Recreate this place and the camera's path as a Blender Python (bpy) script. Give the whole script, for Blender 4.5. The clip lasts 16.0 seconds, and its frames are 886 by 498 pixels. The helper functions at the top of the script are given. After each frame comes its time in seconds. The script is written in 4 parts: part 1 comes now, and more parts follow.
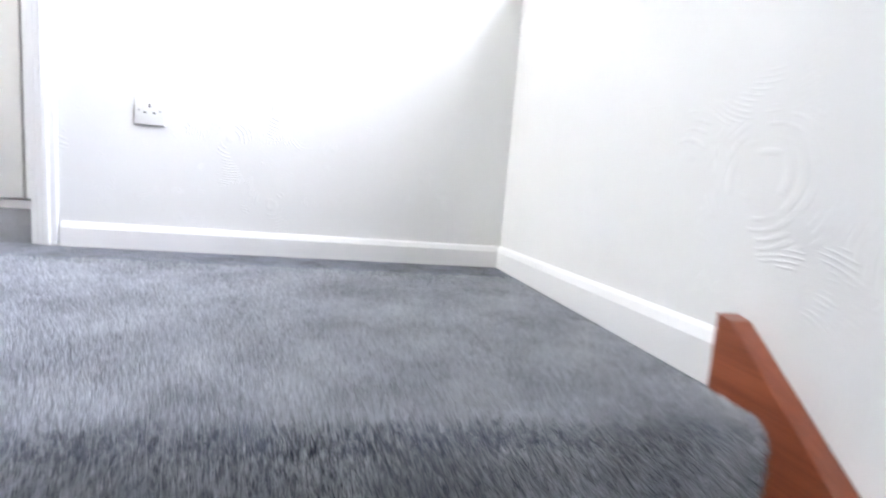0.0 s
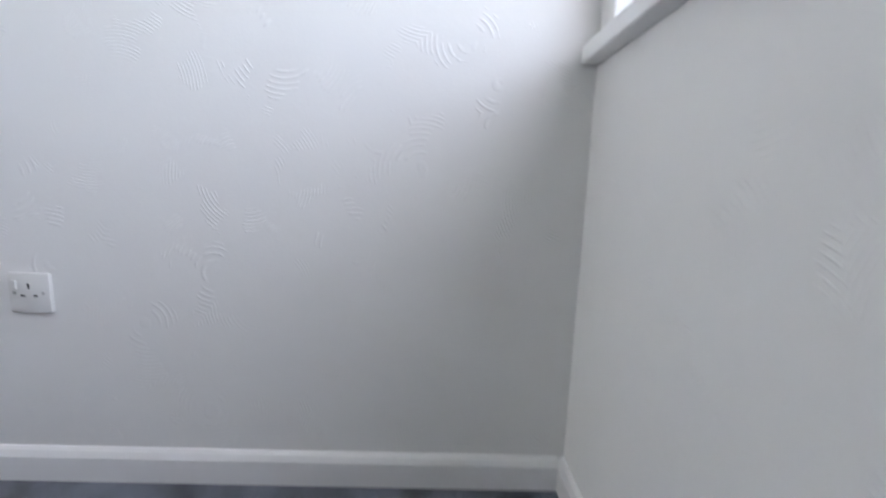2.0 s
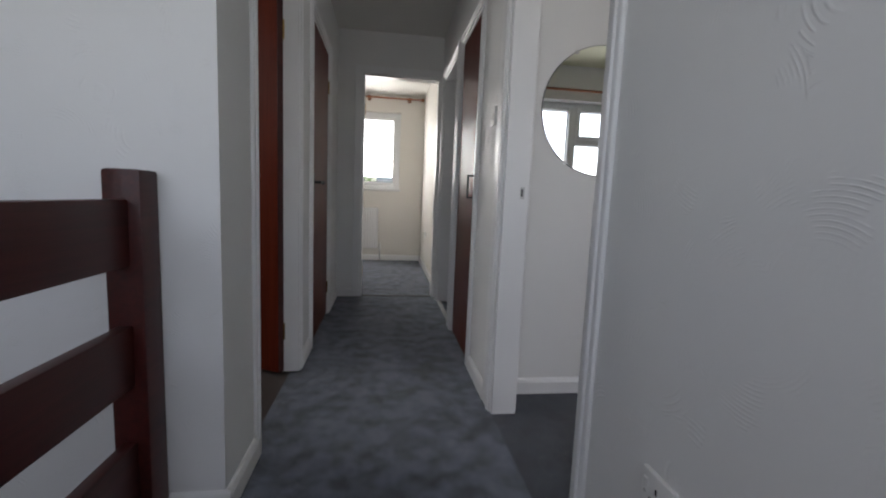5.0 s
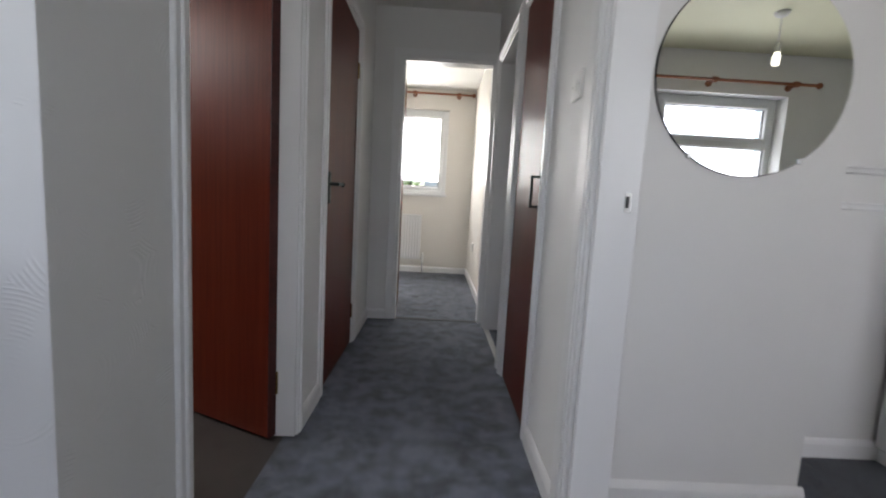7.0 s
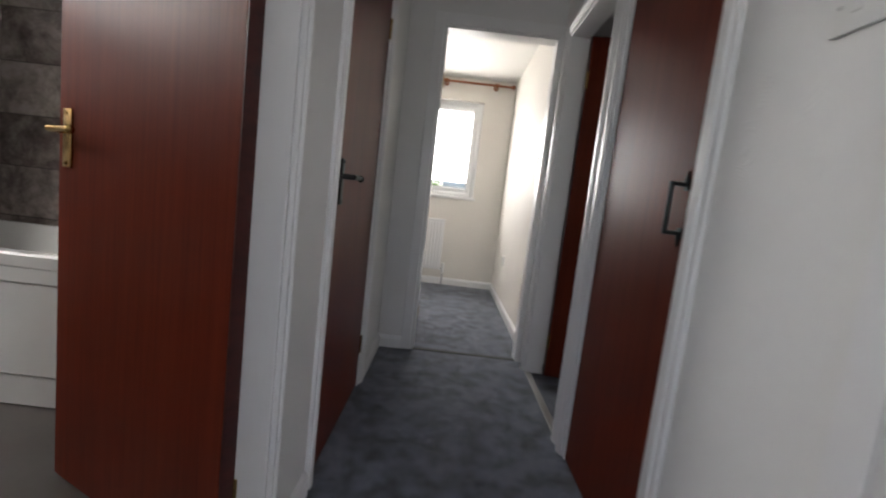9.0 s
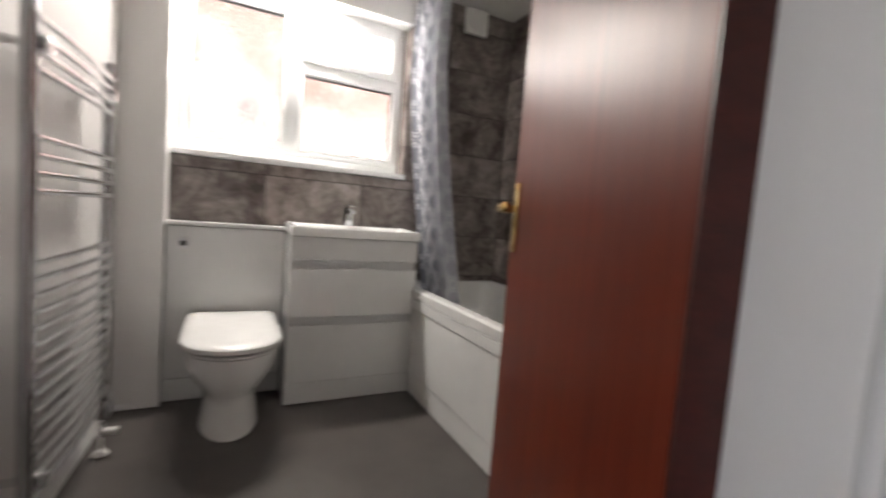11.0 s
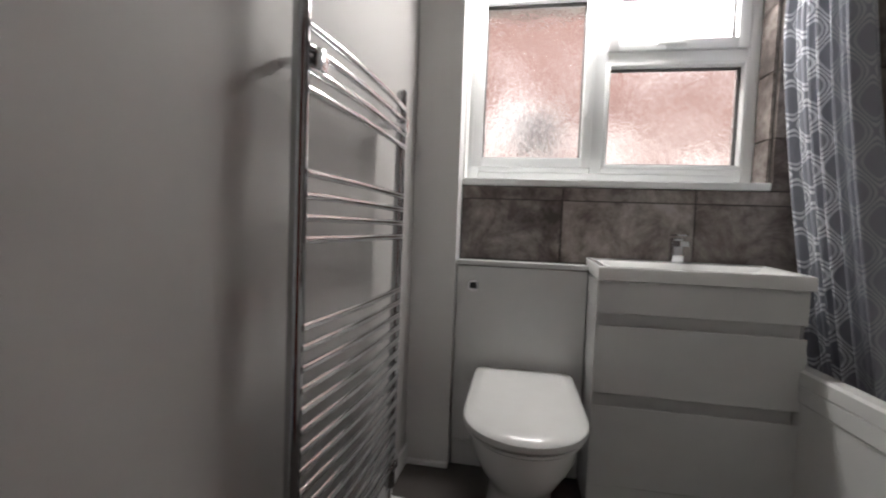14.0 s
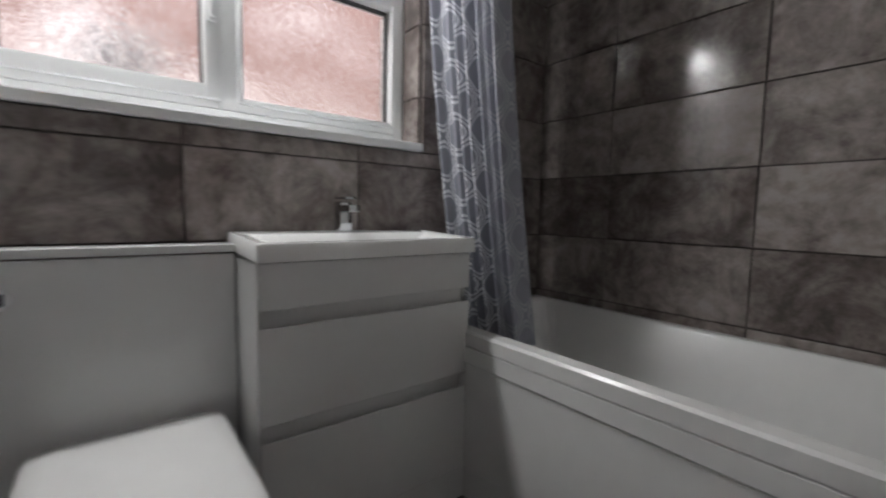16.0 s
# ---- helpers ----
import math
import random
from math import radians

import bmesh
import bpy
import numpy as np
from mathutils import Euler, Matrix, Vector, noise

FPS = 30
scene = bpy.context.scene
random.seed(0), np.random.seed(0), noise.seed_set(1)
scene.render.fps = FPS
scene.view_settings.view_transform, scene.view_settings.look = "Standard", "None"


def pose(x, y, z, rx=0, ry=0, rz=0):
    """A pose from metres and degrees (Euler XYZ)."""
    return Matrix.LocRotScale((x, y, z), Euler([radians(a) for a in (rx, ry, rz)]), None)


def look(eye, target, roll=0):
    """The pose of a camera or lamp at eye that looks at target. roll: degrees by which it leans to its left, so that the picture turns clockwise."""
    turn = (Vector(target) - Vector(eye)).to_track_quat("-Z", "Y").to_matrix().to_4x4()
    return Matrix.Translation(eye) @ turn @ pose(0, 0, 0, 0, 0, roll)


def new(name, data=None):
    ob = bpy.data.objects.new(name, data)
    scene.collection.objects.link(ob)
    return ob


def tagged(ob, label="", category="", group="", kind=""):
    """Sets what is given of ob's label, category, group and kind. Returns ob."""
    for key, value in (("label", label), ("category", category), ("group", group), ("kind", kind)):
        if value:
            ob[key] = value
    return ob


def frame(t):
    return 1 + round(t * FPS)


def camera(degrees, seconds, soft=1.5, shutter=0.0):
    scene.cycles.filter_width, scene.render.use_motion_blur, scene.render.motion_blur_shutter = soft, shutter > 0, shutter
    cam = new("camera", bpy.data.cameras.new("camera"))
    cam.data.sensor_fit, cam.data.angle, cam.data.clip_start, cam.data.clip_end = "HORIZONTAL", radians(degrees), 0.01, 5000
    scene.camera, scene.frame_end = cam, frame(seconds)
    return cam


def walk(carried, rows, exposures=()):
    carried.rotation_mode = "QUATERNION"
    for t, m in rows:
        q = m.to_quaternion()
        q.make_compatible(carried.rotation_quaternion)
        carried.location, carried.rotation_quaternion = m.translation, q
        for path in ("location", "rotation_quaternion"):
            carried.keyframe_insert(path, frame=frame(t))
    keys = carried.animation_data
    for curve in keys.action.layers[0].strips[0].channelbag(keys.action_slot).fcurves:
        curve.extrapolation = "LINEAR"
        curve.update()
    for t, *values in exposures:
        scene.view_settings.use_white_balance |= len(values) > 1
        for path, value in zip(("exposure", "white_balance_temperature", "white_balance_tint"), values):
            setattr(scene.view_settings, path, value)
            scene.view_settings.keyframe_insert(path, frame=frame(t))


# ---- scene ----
cam = camera(91.9, 16.0, soft=2.0, shutter=0.5)
PATH = [
    (0, (-0.579, 0.579, 0.219), (1.38, 0.235, 0.007), 4.3),
    (0.5, (-0.392, 0.519, 0.344), (1.586, 0.432, 0.061), 1.3),
    (0.6, (-0.361, 0.494, 0.362), (1.621, 0.432, 0.103), 1.5),
    (1, (-0.23, 0.493, 0.418), (1.752, 0.349, 0.19), 2.6),
    (1.5, (-0.125, 0.502, 0.553), (1.833, 0.15, 0.347), 2.7),
    (2, (0.026, 0.416, 0.697), (2.002, 0.374, 0.388), 2.0),
    (2.1, (0.06, 0.408, 0.715), (2.039, 0.437, 0.428), 2.2),
    (2.5, (0.204, 0.393, 0.783), (2.141, 0.78, 0.474), 2.9),
    (3, (0.369, 0.467, 0.901), (2.165, 1.25, 0.501), 3.5),
    (3.2, (0.421, 0.517, 0.915), (2.009, 1.665, 0.513), 2.3),
    (3.5, (0.484, 0.56, 0.938), (1.602, 2.179, 0.58), 2.1),
    (4, (0.493, 0.562, 0.951), (0.929, 2.495, 0.678), 2.3),
    (4.2, (0.482, 0.556, 0.944), (0.75, 2.522, 0.696), 1.8),
    (6.3, (0.423, 1.0, 0.954), (0.71, 2.966, 0.725), 3.4),
    (6.5, (0.446, 1.075, 0.951), (0.696, 3.046, 0.723), 3.2),
    (7, (0.511, 1.282, 0.958), (0.557, 3.269, 0.736), 3.2),
    (7.5, (0.485, 1.462, 0.948), (0.52, 3.448, 0.715), 4.9),
    (8, (0.414, 1.66, 0.968), (0.636, 3.636, 0.753), 4.2),
    (8.2, (0.402, 1.714, 0.965), (0.608, 3.69, 0.735), 4.6),
    (10.3, (0.204, 2.415, 0.988), (-0.841, 4.115, 0.856), 5.0),
    (10.5, (0.17, 2.478, 0.996), (-1.117, 4.002, 0.855), 4.0),
    (10.7, (0.136, 2.519, 0.998), (-1.388, 3.807, 0.862), 4.4),
    (11, (0.108, 2.548, 1.006), (-1.667, 3.458, 0.865), 4.5),
    (11.5, (0.063, 2.532, 1.012), (-1.882, 2.977, 0.873), 5.1),
    (12, (-0.05, 2.524, 1.017), (-2.035, 2.734, 0.889), 5.3),
    (12.5, (-0.165, 2.503, 1.007), (-2.158, 2.598, 0.869), 5.4),
    (13, (-0.313, 2.474, 0.994), (-2.292, 2.21, 0.876), 4.5),
    (13.5, (-0.431, 2.497, 1.013), (-2.372, 2.025, 0.915), 3.2),
    (14, (-0.494, 2.547, 1.029), (-2.463, 2.209, 0.93), 2.2),
    (14.5, (-0.651, 2.513, 1.0), (-2.648, 2.512, 0.901), 2.7),
    (15, (-0.808, 2.45, 1.0), (-2.713, 3.035, 0.838), 1.4),
    (15.5, (-0.91, 2.47, 0.996), (-2.673, 3.397, 0.824), 1.7),
    (16, (-1.032, 2.565, 0.995), (-2.6, 3.795, 0.825), 1.2),
]
EXPOSURES = [(0.0, 4.40, 6450, 10), (0.5, 4.10, 6500, 10), (1.0, 3.62, 6450, 10), (1.5, 3.20, 6350, 10), (2.0, 2.92, 6250, 10), (2.6, 2.52, 6000, 10),
             (3.0, 2.25, 5800, 10), (3.5, 1.75, 6050, 10), (4.0, 1.12, 6400, 10), (4.2, 1.10, 6500, 10), (6.3, 1.76, 6500, 10), (8.2, 1.78, 6500, 10), (10.3, 2.05, 6900, 12),
             (11.0, 2.35, 6950, 12), (11.5, 2.42, 6900, 12), (12.5, 2.08, 6850, 12), (13.5, 1.55, 6700, 11), (14.5, 1.35, 6450, 10), (16.0, 1.26, 6300, 10)]
walk(cam, [(t, look(eye, target, roll)) for t, eye, target, roll in PATH], EXPOSURES)

# ---- world and lights ----
world = bpy.data.worlds.new("sky")
scene.world = world
world.use_nodes = True
wn = world.node_tree.nodes
sky = wn.new("ShaderNodeTexSky")
sky.sky_type = "NISHITA"
sky.sun_disc = False
sky.sun_elevation, sky.sun_rotation = radians(48), radians(95)
wn["Background"].inputs[1].default_value = 0.09
world.node_tree.links.new(sky.outputs[0], wn["Background"].inputs[0])

sun_data = bpy.data.lights.new("sun", "SUN")
sun_data.energy, sun_data.angle, sun_data.color = 2.6, radians(0.5), (1.0, 0.95, 0.88)
sun = new("sun", sun_data)
sun.matrix_world = look((10, -1, 11), (0, 0, 0))


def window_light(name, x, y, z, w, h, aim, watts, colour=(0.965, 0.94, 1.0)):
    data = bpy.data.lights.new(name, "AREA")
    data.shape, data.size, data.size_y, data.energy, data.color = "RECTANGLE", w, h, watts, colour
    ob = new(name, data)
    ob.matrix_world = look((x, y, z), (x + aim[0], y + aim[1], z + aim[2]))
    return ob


window_light("skylight_landing", -0.35, -0.22, 1.60, 2.3, 1.2, (0, 1, 0), 3.3)
window_light("skylight_bedroom", 2.72, -0.22, 1.45, 1.6, 1.1, (0, 1, 0.12), 7.2)
window_light("skylight_far_room", 0.0, 7.31, 1.70, 1.3, 0.96, (0, -1, 0), 14, (1.0, 0.965, 0.93))
# added fill lamps: behind the vent pane, and facing down under the window head
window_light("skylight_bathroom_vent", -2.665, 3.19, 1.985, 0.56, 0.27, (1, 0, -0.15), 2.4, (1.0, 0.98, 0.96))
window_light("skylight_bathroom_head", -2.49, 2.70, 2.150, 0.76, 0.13, (0.12, 0, -1), 7.4, (1.0, 0.98, 0.96))

# ---- materials ----
def shader(name):
    m = bpy.data.materials.new(name)
    m.use_nodes = True
    nt = m.node_tree
    return m, nt, nt.nodes["Principled BSDF"]


def node(nt, kind, **inputs):
    n = nt.nodes.new(kind)
    for key, value in inputs.items():
        n.inputs[key.replace("_", " ")].default_value = value
    return n


def ramp(nt, fac, stops):
    r = nt.nodes.new("ShaderNodeValToRGB")
    e = r.color_ramp.elements
    while len(e) < len(stops):
        e.new(0.5)
    for el, (p, c) in zip(e, stops):
        el.position, el.color = p, (*c, 1) if len(c) == 3 else c
    nt.links.new(fac, r.inputs[0])
    return r.outputs[0]


def coords(nt, scale=(1, 1, 1)):
    g = nt.nodes.new("ShaderNodeNewGeometry")
    mp = nt.nodes.new("ShaderNodeMapping")
    mp.inputs["Scale"].default_value = scale
    nt.links.new(g.outputs["Position"], mp.inputs[0])
    return mp.outputs[0]


def bump(nt, bsdf, height, strength, distance=0.002):
    b = node(nt, "ShaderNodeBump", Strength=strength, Distance=distance)
    nt.links.new(height, b.inputs["Height"])
    nt.links.new(b.outputs[0], bsdf.inputs["Normal"])
    return b


def mixed(nt, a, b, fac, kind="MIX"):
    m = nt.nodes.new("ShaderNodeMix")
    m.data_type, m.blend_type = "RGBA", kind
    for sock, v in ((m.inputs[0], fac), (m.inputs[6], a), (m.inputs[7], b)):
        if hasattr(v, "links"):
            nt.links.new(v, sock)
        elif isinstance(v, tuple):
            sock.default_value = (*v, 1)
        else:
            sock.default_value = v
    return m.outputs[2]


def maths(nt, op, a, b=0.0):
    m = nt.nodes.new("ShaderNodeMath")
    m.operation = op
    for sock, v in ((m.inputs[0], a), (m.inputs[1], b)):
        if hasattr(v, "links"):
            nt.links.new(v, sock)
        else:
            sock.default_value = v
    return m.outputs[0]


def plain(name, colour, rough=0.4, metal=0.0, vary=0.06, scale=14, bumpy=0.0, coat=0.0):
    """A paint, plastic or metal with slight stains and a fine uneven surface."""
    m, nt, p = shader(name)
    v = coords(nt)
    n1 = node(nt, "ShaderNodeTexNoise", Scale=scale, Detail=5.0)
    nt.links.new(v, n1.inputs["Vector"])
    dark = tuple(c * (1 - vary) for c in colour)
    nt.links.new(ramp(nt, n1.outputs[0], [(0.3, dark), (0.7, colour)]), p.inputs["Base Color"])
    nt.links.new(maths(nt, "MULTIPLY_ADD", n1.outputs[0], 0.12), p.inputs["Roughness"])
    p.inputs["Roughness"].links[0].from_node.inputs[2].default_value = max(rough - 0.06, 0.02)
    p.inputs["Metallic"].default_value = metal
    p.inputs["Coat Weight"].default_value = coat
    if bumpy:
        n2 = node(nt, "ShaderNodeTexNoise", Scale=scale * 14, Detail=3.0)
        nt.links.new(v, n2.inputs["Vector"])
        bump(nt, p, n2.outputs[0], bumpy, 0.001)
    return m


def plaster(name, colour, comb=0.5):
    """Painted hand-worked plaster: soft hollows, and sweeps of fine comb marks here and there."""
    m, nt, p = shader(name)
    v = coords(nt)
    soft = node(nt, "ShaderNodeTexNoise", Scale=5.0, Detail=4.0)
    fine = node(nt, "ShaderNodeTexNoise", Scale=140.0, Detail=2.0)
    nt.links.new(v, soft.inputs["Vector"])
    nt.links.new(v, fine.inputs["Vector"])
    vor = node(nt, "ShaderNodeTexVoronoi", Scale=4.6)
    nt.links.new(v, vor.inputs["Vector"])
    # comb strokes: rings round each cell's own centre, cut to uneven patches
    wave = maths(nt, "SINE", maths(nt, "MULTIPLY", vor.outputs["Distance"], 210.0))
    ring = ramp(nt, wave, [(0.15, (0, 0, 0)), (0.95, (1, 1, 1))])
    warp = node(nt, "ShaderNodeTexNoise", Scale=14.0, Detail=2.5)
    nt.links.new(v, warp.inputs["Vector"])
    mask = ramp(nt, warp.outputs[0], [(0.555, (0, 0, 0)), (0.615, (1, 1, 1))])
    band = ramp(nt, vor.outputs["Distance"], [(0.28, (0, 0, 0)), (0.42, (1, 1, 1)), (0.75, (1, 1, 1)), (0.85, (0, 0, 0))])
    cut = maths(nt, "MULTIPLY", mask, band)
    strokes = maths(nt, "MULTIPLY", maths(nt, "MULTIPLY", ring, cut), comb)
    h = maths(nt, "ADD", maths(nt, "MULTIPLY", soft.outputs[0], 0.7), strokes)
    h = maths(nt, "ADD", h, maths(nt, "MULTIPLY", fine.outputs[0], 0.12))
    bump(nt, p, h, 0.6, 0.0022)
    big = node(nt, "ShaderNodeTexNoise", Scale=1.3, Detail=6.0)
    nt.links.new(v, big.inputs["Vector"])
    nt.links.new(ramp(nt, big.outputs[0], [(0.3, tuple(c * 0.95 for c in colour)), (0.7, colour)]), p.inputs["Base Color"])
    p.inputs["Roughness"].default_value = 0.62
    return m


def carpet(name, dark, light):
    """Cut-pile carpet with brushed shading patches and single tufts."""
    m, nt, p = shader(name)
    v = coords(nt)
    patch = node(nt, "ShaderNodeTexNoise", Scale=5.0, Detail=5.0, Roughness=0.6)
    spot = node(nt, "ShaderNodeTexNoise", Scale=13.0, Detail=3.0)
    tuft = node(nt, "ShaderNodeTexNoise", Scale=520.0, Detail=2.0)
    for n in (patch, spot, tuft):
        nt.links.new(v, n.inputs["Vector"])
    a = maths(nt, "ADD", maths(nt, "MULTIPLY", patch.outputs[0], 0.5), maths(nt, "MULTIPLY", spot.outputs[0], 0.5))
    base = ramp(nt, a, [(0.39, dark), (0.585, light)])
    tip = ramp(nt, tuft.outputs[0], [(0.25, (0.45, 0.45, 0.45)), (0.75, (1.25, 1.25, 1.25))])
    nt.links.new(mixed(nt, base, tip, 1.0, "MULTIPLY"), p.inputs["Base Color"])
    p.inputs["Roughness"].default_value = 0.95
    p.inputs["Specular IOR Level"].default_value = 0.1
    p.inputs["Sheen Weight"].default_value = 0.35
    p.inputs["Sheen Roughness"].default_value = 0.5
    bump(nt, p, maths(nt, "ADD", tuft.outputs[0], maths(nt, "MULTIPLY", patch.outputs[0], 0.8)), 0.8, 0.006)
    return m


def timber(name, dark, light, axis=2, rough=0.28, coat=0.3):
    """Stained wood veneer with long grain along one axis."""
    m, nt, p = shader(name)
    s = [26.0, 26.0, 26.0]
    s[axis] = 0.9
    v = coords(nt, tuple(s))
    g1 = node(nt, "ShaderNodeTexNoise", Scale=2.2, Detail=8.0, Roughness=0.65, Distortion=0.4)
    g2 = node(nt, "ShaderNodeTexNoise", Scale=0.16, Detail=2.0)
    for n in (g1, g2):
        nt.links.new(v, n.inputs["Vector"])
    a = maths(nt, "ADD", maths(nt, "MULTIPLY", g1.outputs[0], 0.7), maths(nt, "MULTIPLY", g2.outputs[0], 0.3))
    nt.links.new(ramp(nt, a, [(0.33, dark), (0.68, light)]), p.inputs["Base Color"])
    p.inputs["Roughness"].default_value = rough
    p.inputs["Coat Weight"].default_value = coat
    p.inputs["Coat Roughness"].default_value = 0.18
    p.inputs["Specular IOR Level"].default_value = 0.4
    bump(nt, p, g1.outputs[0], 0.12, 0.001)
    return m


def stone_tile(name):
    """Brown-grey cloudy stone-look tile, each one its own cut of the pattern."""
    m, nt, p = shader(name)
    v = coords(nt)
    info = nt.nodes.new("ShaderNodeObjectInfo")
    add = nt.nodes.new("ShaderNodeVectorMath")
    add.operation = "MULTIPLY_ADD"
    nt.links.new(info.outputs["Random"], add.inputs[0])
    add.inputs[1].default_value = (9.0, 5.0, 7.0)
    nt.links.new(v, add.inputs[2])
    n1 = node(nt, "ShaderNodeTexNoise", Scale=5.5, Detail=10.0, Roughness=0.72, Distortion=0.45)
    n2 = node(nt, "ShaderNodeTexNoise", Scale=24.0, Detail=5.0, Roughness=0.6)
    for n in (n1, n2):
        nt.links.new(add.outputs[0], n.inputs["Vector"])
    a = maths(nt, "ADD", maths(nt, "MULTIPLY", n1.outputs[0], 0.75), maths(nt, "MULTIPLY", n2.outputs[0], 0.25))
    a = maths(nt, "ADD", a, maths(nt, "MULTIPLY", maths(nt, "SUBTRACT", info.outputs["Random"], 0.5), 0.1))
    col = ramp(nt, a, [(0.36, (0.085, 0.070, 0.065)), (0.45, (0.15, 0.126, 0.117)), (0.53, (0.235, 0.204, 0.19)), (0.64, (0.35, 0.312, 0.295))])
    nt.links.new(col, p.inputs["Base Color"])
    p.inputs["Roughness"].default_value = 0.13
    bump(nt, p, a, 0.14, 0.002)
    return m


def brick_wall_material(name):
    m, nt, p = shader(name)
    v = coords(nt)
    sep = nt.nodes.new("ShaderNodeSeparateXYZ")
    nt.links.new(v, sep.inputs[0])
    com = nt.nodes.new("ShaderNodeCombineXYZ")
    nt.links.new(sep.outputs[1], com.inputs[0])
    nt.links.new(sep.outputs[2], com.inputs[1])
    b = node(nt, "ShaderNodeTexBrick", Scale=1.0, Mortar_Size=0.008, Brick_Width=0.225, Row_Height=0.075)
    b.inputs["Color1"].default_value = (0.34, 0.19, 0.165, 1)
    b.inputs["Color2"].default_value = (0.24, 0.128, 0.112, 1)
    b.inputs["Mortar"].default_value = (0.32, 0.25, 0.22, 1)
    nt.links.new(com.outputs[0], b.inputs["Vector"])
    n = node(nt, "ShaderNodeTexNoise", Scale=1.9, Detail=8.0, Roughness=0.7)
    nt.links.new(v, n.inputs["Vector"])
    # window glare painted onto the brick as pale patches, more towards the bottom
    h = maths(nt, "ADD", maths(nt, "MULTIPLY", sep.outputs[2], -0.16), maths(nt, "MULTIPLY", n.outputs[0], 1.5))
    glare = ramp(nt, h, [(0.36, (0, 0, 0)), (0.56, (1, 1, 1))])
    nt.links.new(mixed(nt, b.outputs[0], (0.82, 0.74, 0.73), glare), p.inputs["Base Color"])
    p.inputs["Roughness"].default_value = 0.9
    return m


def glass(name, rough=0.0, relief=0.0, tint=(1, 1, 1)):
    m, nt, p = shader(name)
    p.inputs["Base Color"].default_value = (*tint, 1)
    p.inputs["Transmission Weight"].default_value = 1.0
    p.inputs["Roughness"].default_value = rough
    p.inputs["IOR"].default_value = 1.18 if relief else 1.1
    if relief:
        v = coords(nt, (1, 1, 0.7))
        n = node(nt, "ShaderNodeTexNoise", Scale=34.0, Detail=7.0, Distortion=2.4)
        nt.links.new(v, n.inputs["Vector"])
        bump(nt, p, n.outputs[0], relief, 0.01)
    return m


def curtain_cloth(name, pale, mid, grey):
    """Grey cloth with a woven ogee lattice of pale wavy bands."""
    m, nt, p = shader(name)
    uv = nt.nodes.new("ShaderNodeUVMap")
    sep = nt.nodes.new("ShaderNodeSeparateXYZ")
    nt.links.new(uv.outputs[0], sep.inputs[0])
    u, w = sep.outputs[0], sep.outputs[1]
    cu = maths(nt, "COSINE", maths(nt, "MULTIPLY", u, 2 * math.pi / 0.125))
    cw = maths(nt, "COSINE", maths(nt, "MULTIPLY", w, 2 * math.pi / 0.185))
    f = maths(nt, "ABSOLUTE", maths(nt, "ADD", cu, cw))
    band = ramp(nt, f, [(0.0, grey), (0.07, grey), (0.12, pale), (0.30, pale), (0.38, grey), (0.52, grey), (0.6, mid), (0.82, mid), (0.92, grey)])
    n = node(nt, "ShaderNodeTexNoise", Scale=600.0, Detail=1.0)
    nt.links.new(coords(nt), n.inputs["Vector"])
    nt.links.new(band, p.inputs["Base Color"])
    p.inputs["Roughness"].default_value = 0.55
    p.inputs["Sheen Weight"].default_value = 0.2
    bump(nt, p, n.outputs[0], 0.3, 0.0008)
    return m


def leaves_material(name):
    m, nt, p = shader(name)
    g = nt.nodes.new("ShaderNodeNewGeometry")
    nt.links.new(ramp(nt, g.outputs["Random Per Island"], [(0.0, (0.05, 0.1, 0.02)), (1.0, (0.12, 0.19, 0.05))]), p.inputs["Base Color"])
    p.inputs["Roughness"].default_value = 0.6
    return m


M_WALL = plaster("white_plaster", (0.80, 0.80, 0.79), 0.65)
M_SMOOTH = plaster("smooth_plaster", (0.78, 0.775, 0.765), 0.0)
M_CREAM = plaster("cream_paint", (0.80, 0.77, 0.715), 0.0)
# towel-rail wall toned darker, pier and reveal lighter: light put into the paint
M_BATHWALL_DIM = plaster("bathroom_paint_dim", (0.56, 0.54, 0.53), 0.0)
M_BATHWALL_LIT = plaster("bathroom_paint_lit", (0.80, 0.79, 0.78), 0.0)
M_CEIL = plaster("ceiling_paint", (0.80, 0.79, 0.75), 0.25)
# ceiling colour with the lawn's bounced yellow light painted in
M_BOUNCE_CEIL = plaster("lawn_bounce_yellow", (0.80, 0.79, 0.58), 0.2)
M_TRIM = plain("white_gloss_paint", (0.80, 0.80, 0.80), 0.3, vary=0.015, scale=4, bumpy=0.06)
M_CARPET = carpet("grey_carpet", (0.036, 0.046, 0.070), (0.16, 0.185, 0.25))
def pile_material(name):
    m, nt, p = shader(name)
    g = nt.nodes.new("ShaderNodeNewGeometry")
    patch = node(nt, "ShaderNodeTexNoise", Scale=6.0, Detail=5.0, Roughness=0.6)
    nt.links.new(g.outputs["Position"], patch.inputs["Vector"])
    cloud = ramp(nt, patch.outputs[0], [(0.36, (0, 0, 0)), (0.66, (1, 1, 1))])
    a = maths(nt, "ADD", maths(nt, "MULTIPLY", g.outputs["Random Per Island"], 0.55), maths(nt, "MULTIPLY", cloud, 0.3))
    nt.links.new(ramp(nt, a, [(0.1, (0.27, 0.285, 0.32)), (0.45, (0.62, 0.645, 0.70)), (0.8, (0.84, 0.86, 0.89))]), p.inputs["Base Color"])
    p.inputs["Roughness"].default_value = 0.8
    p.inputs["Specular IOR Level"].default_value = 0.15
    return m


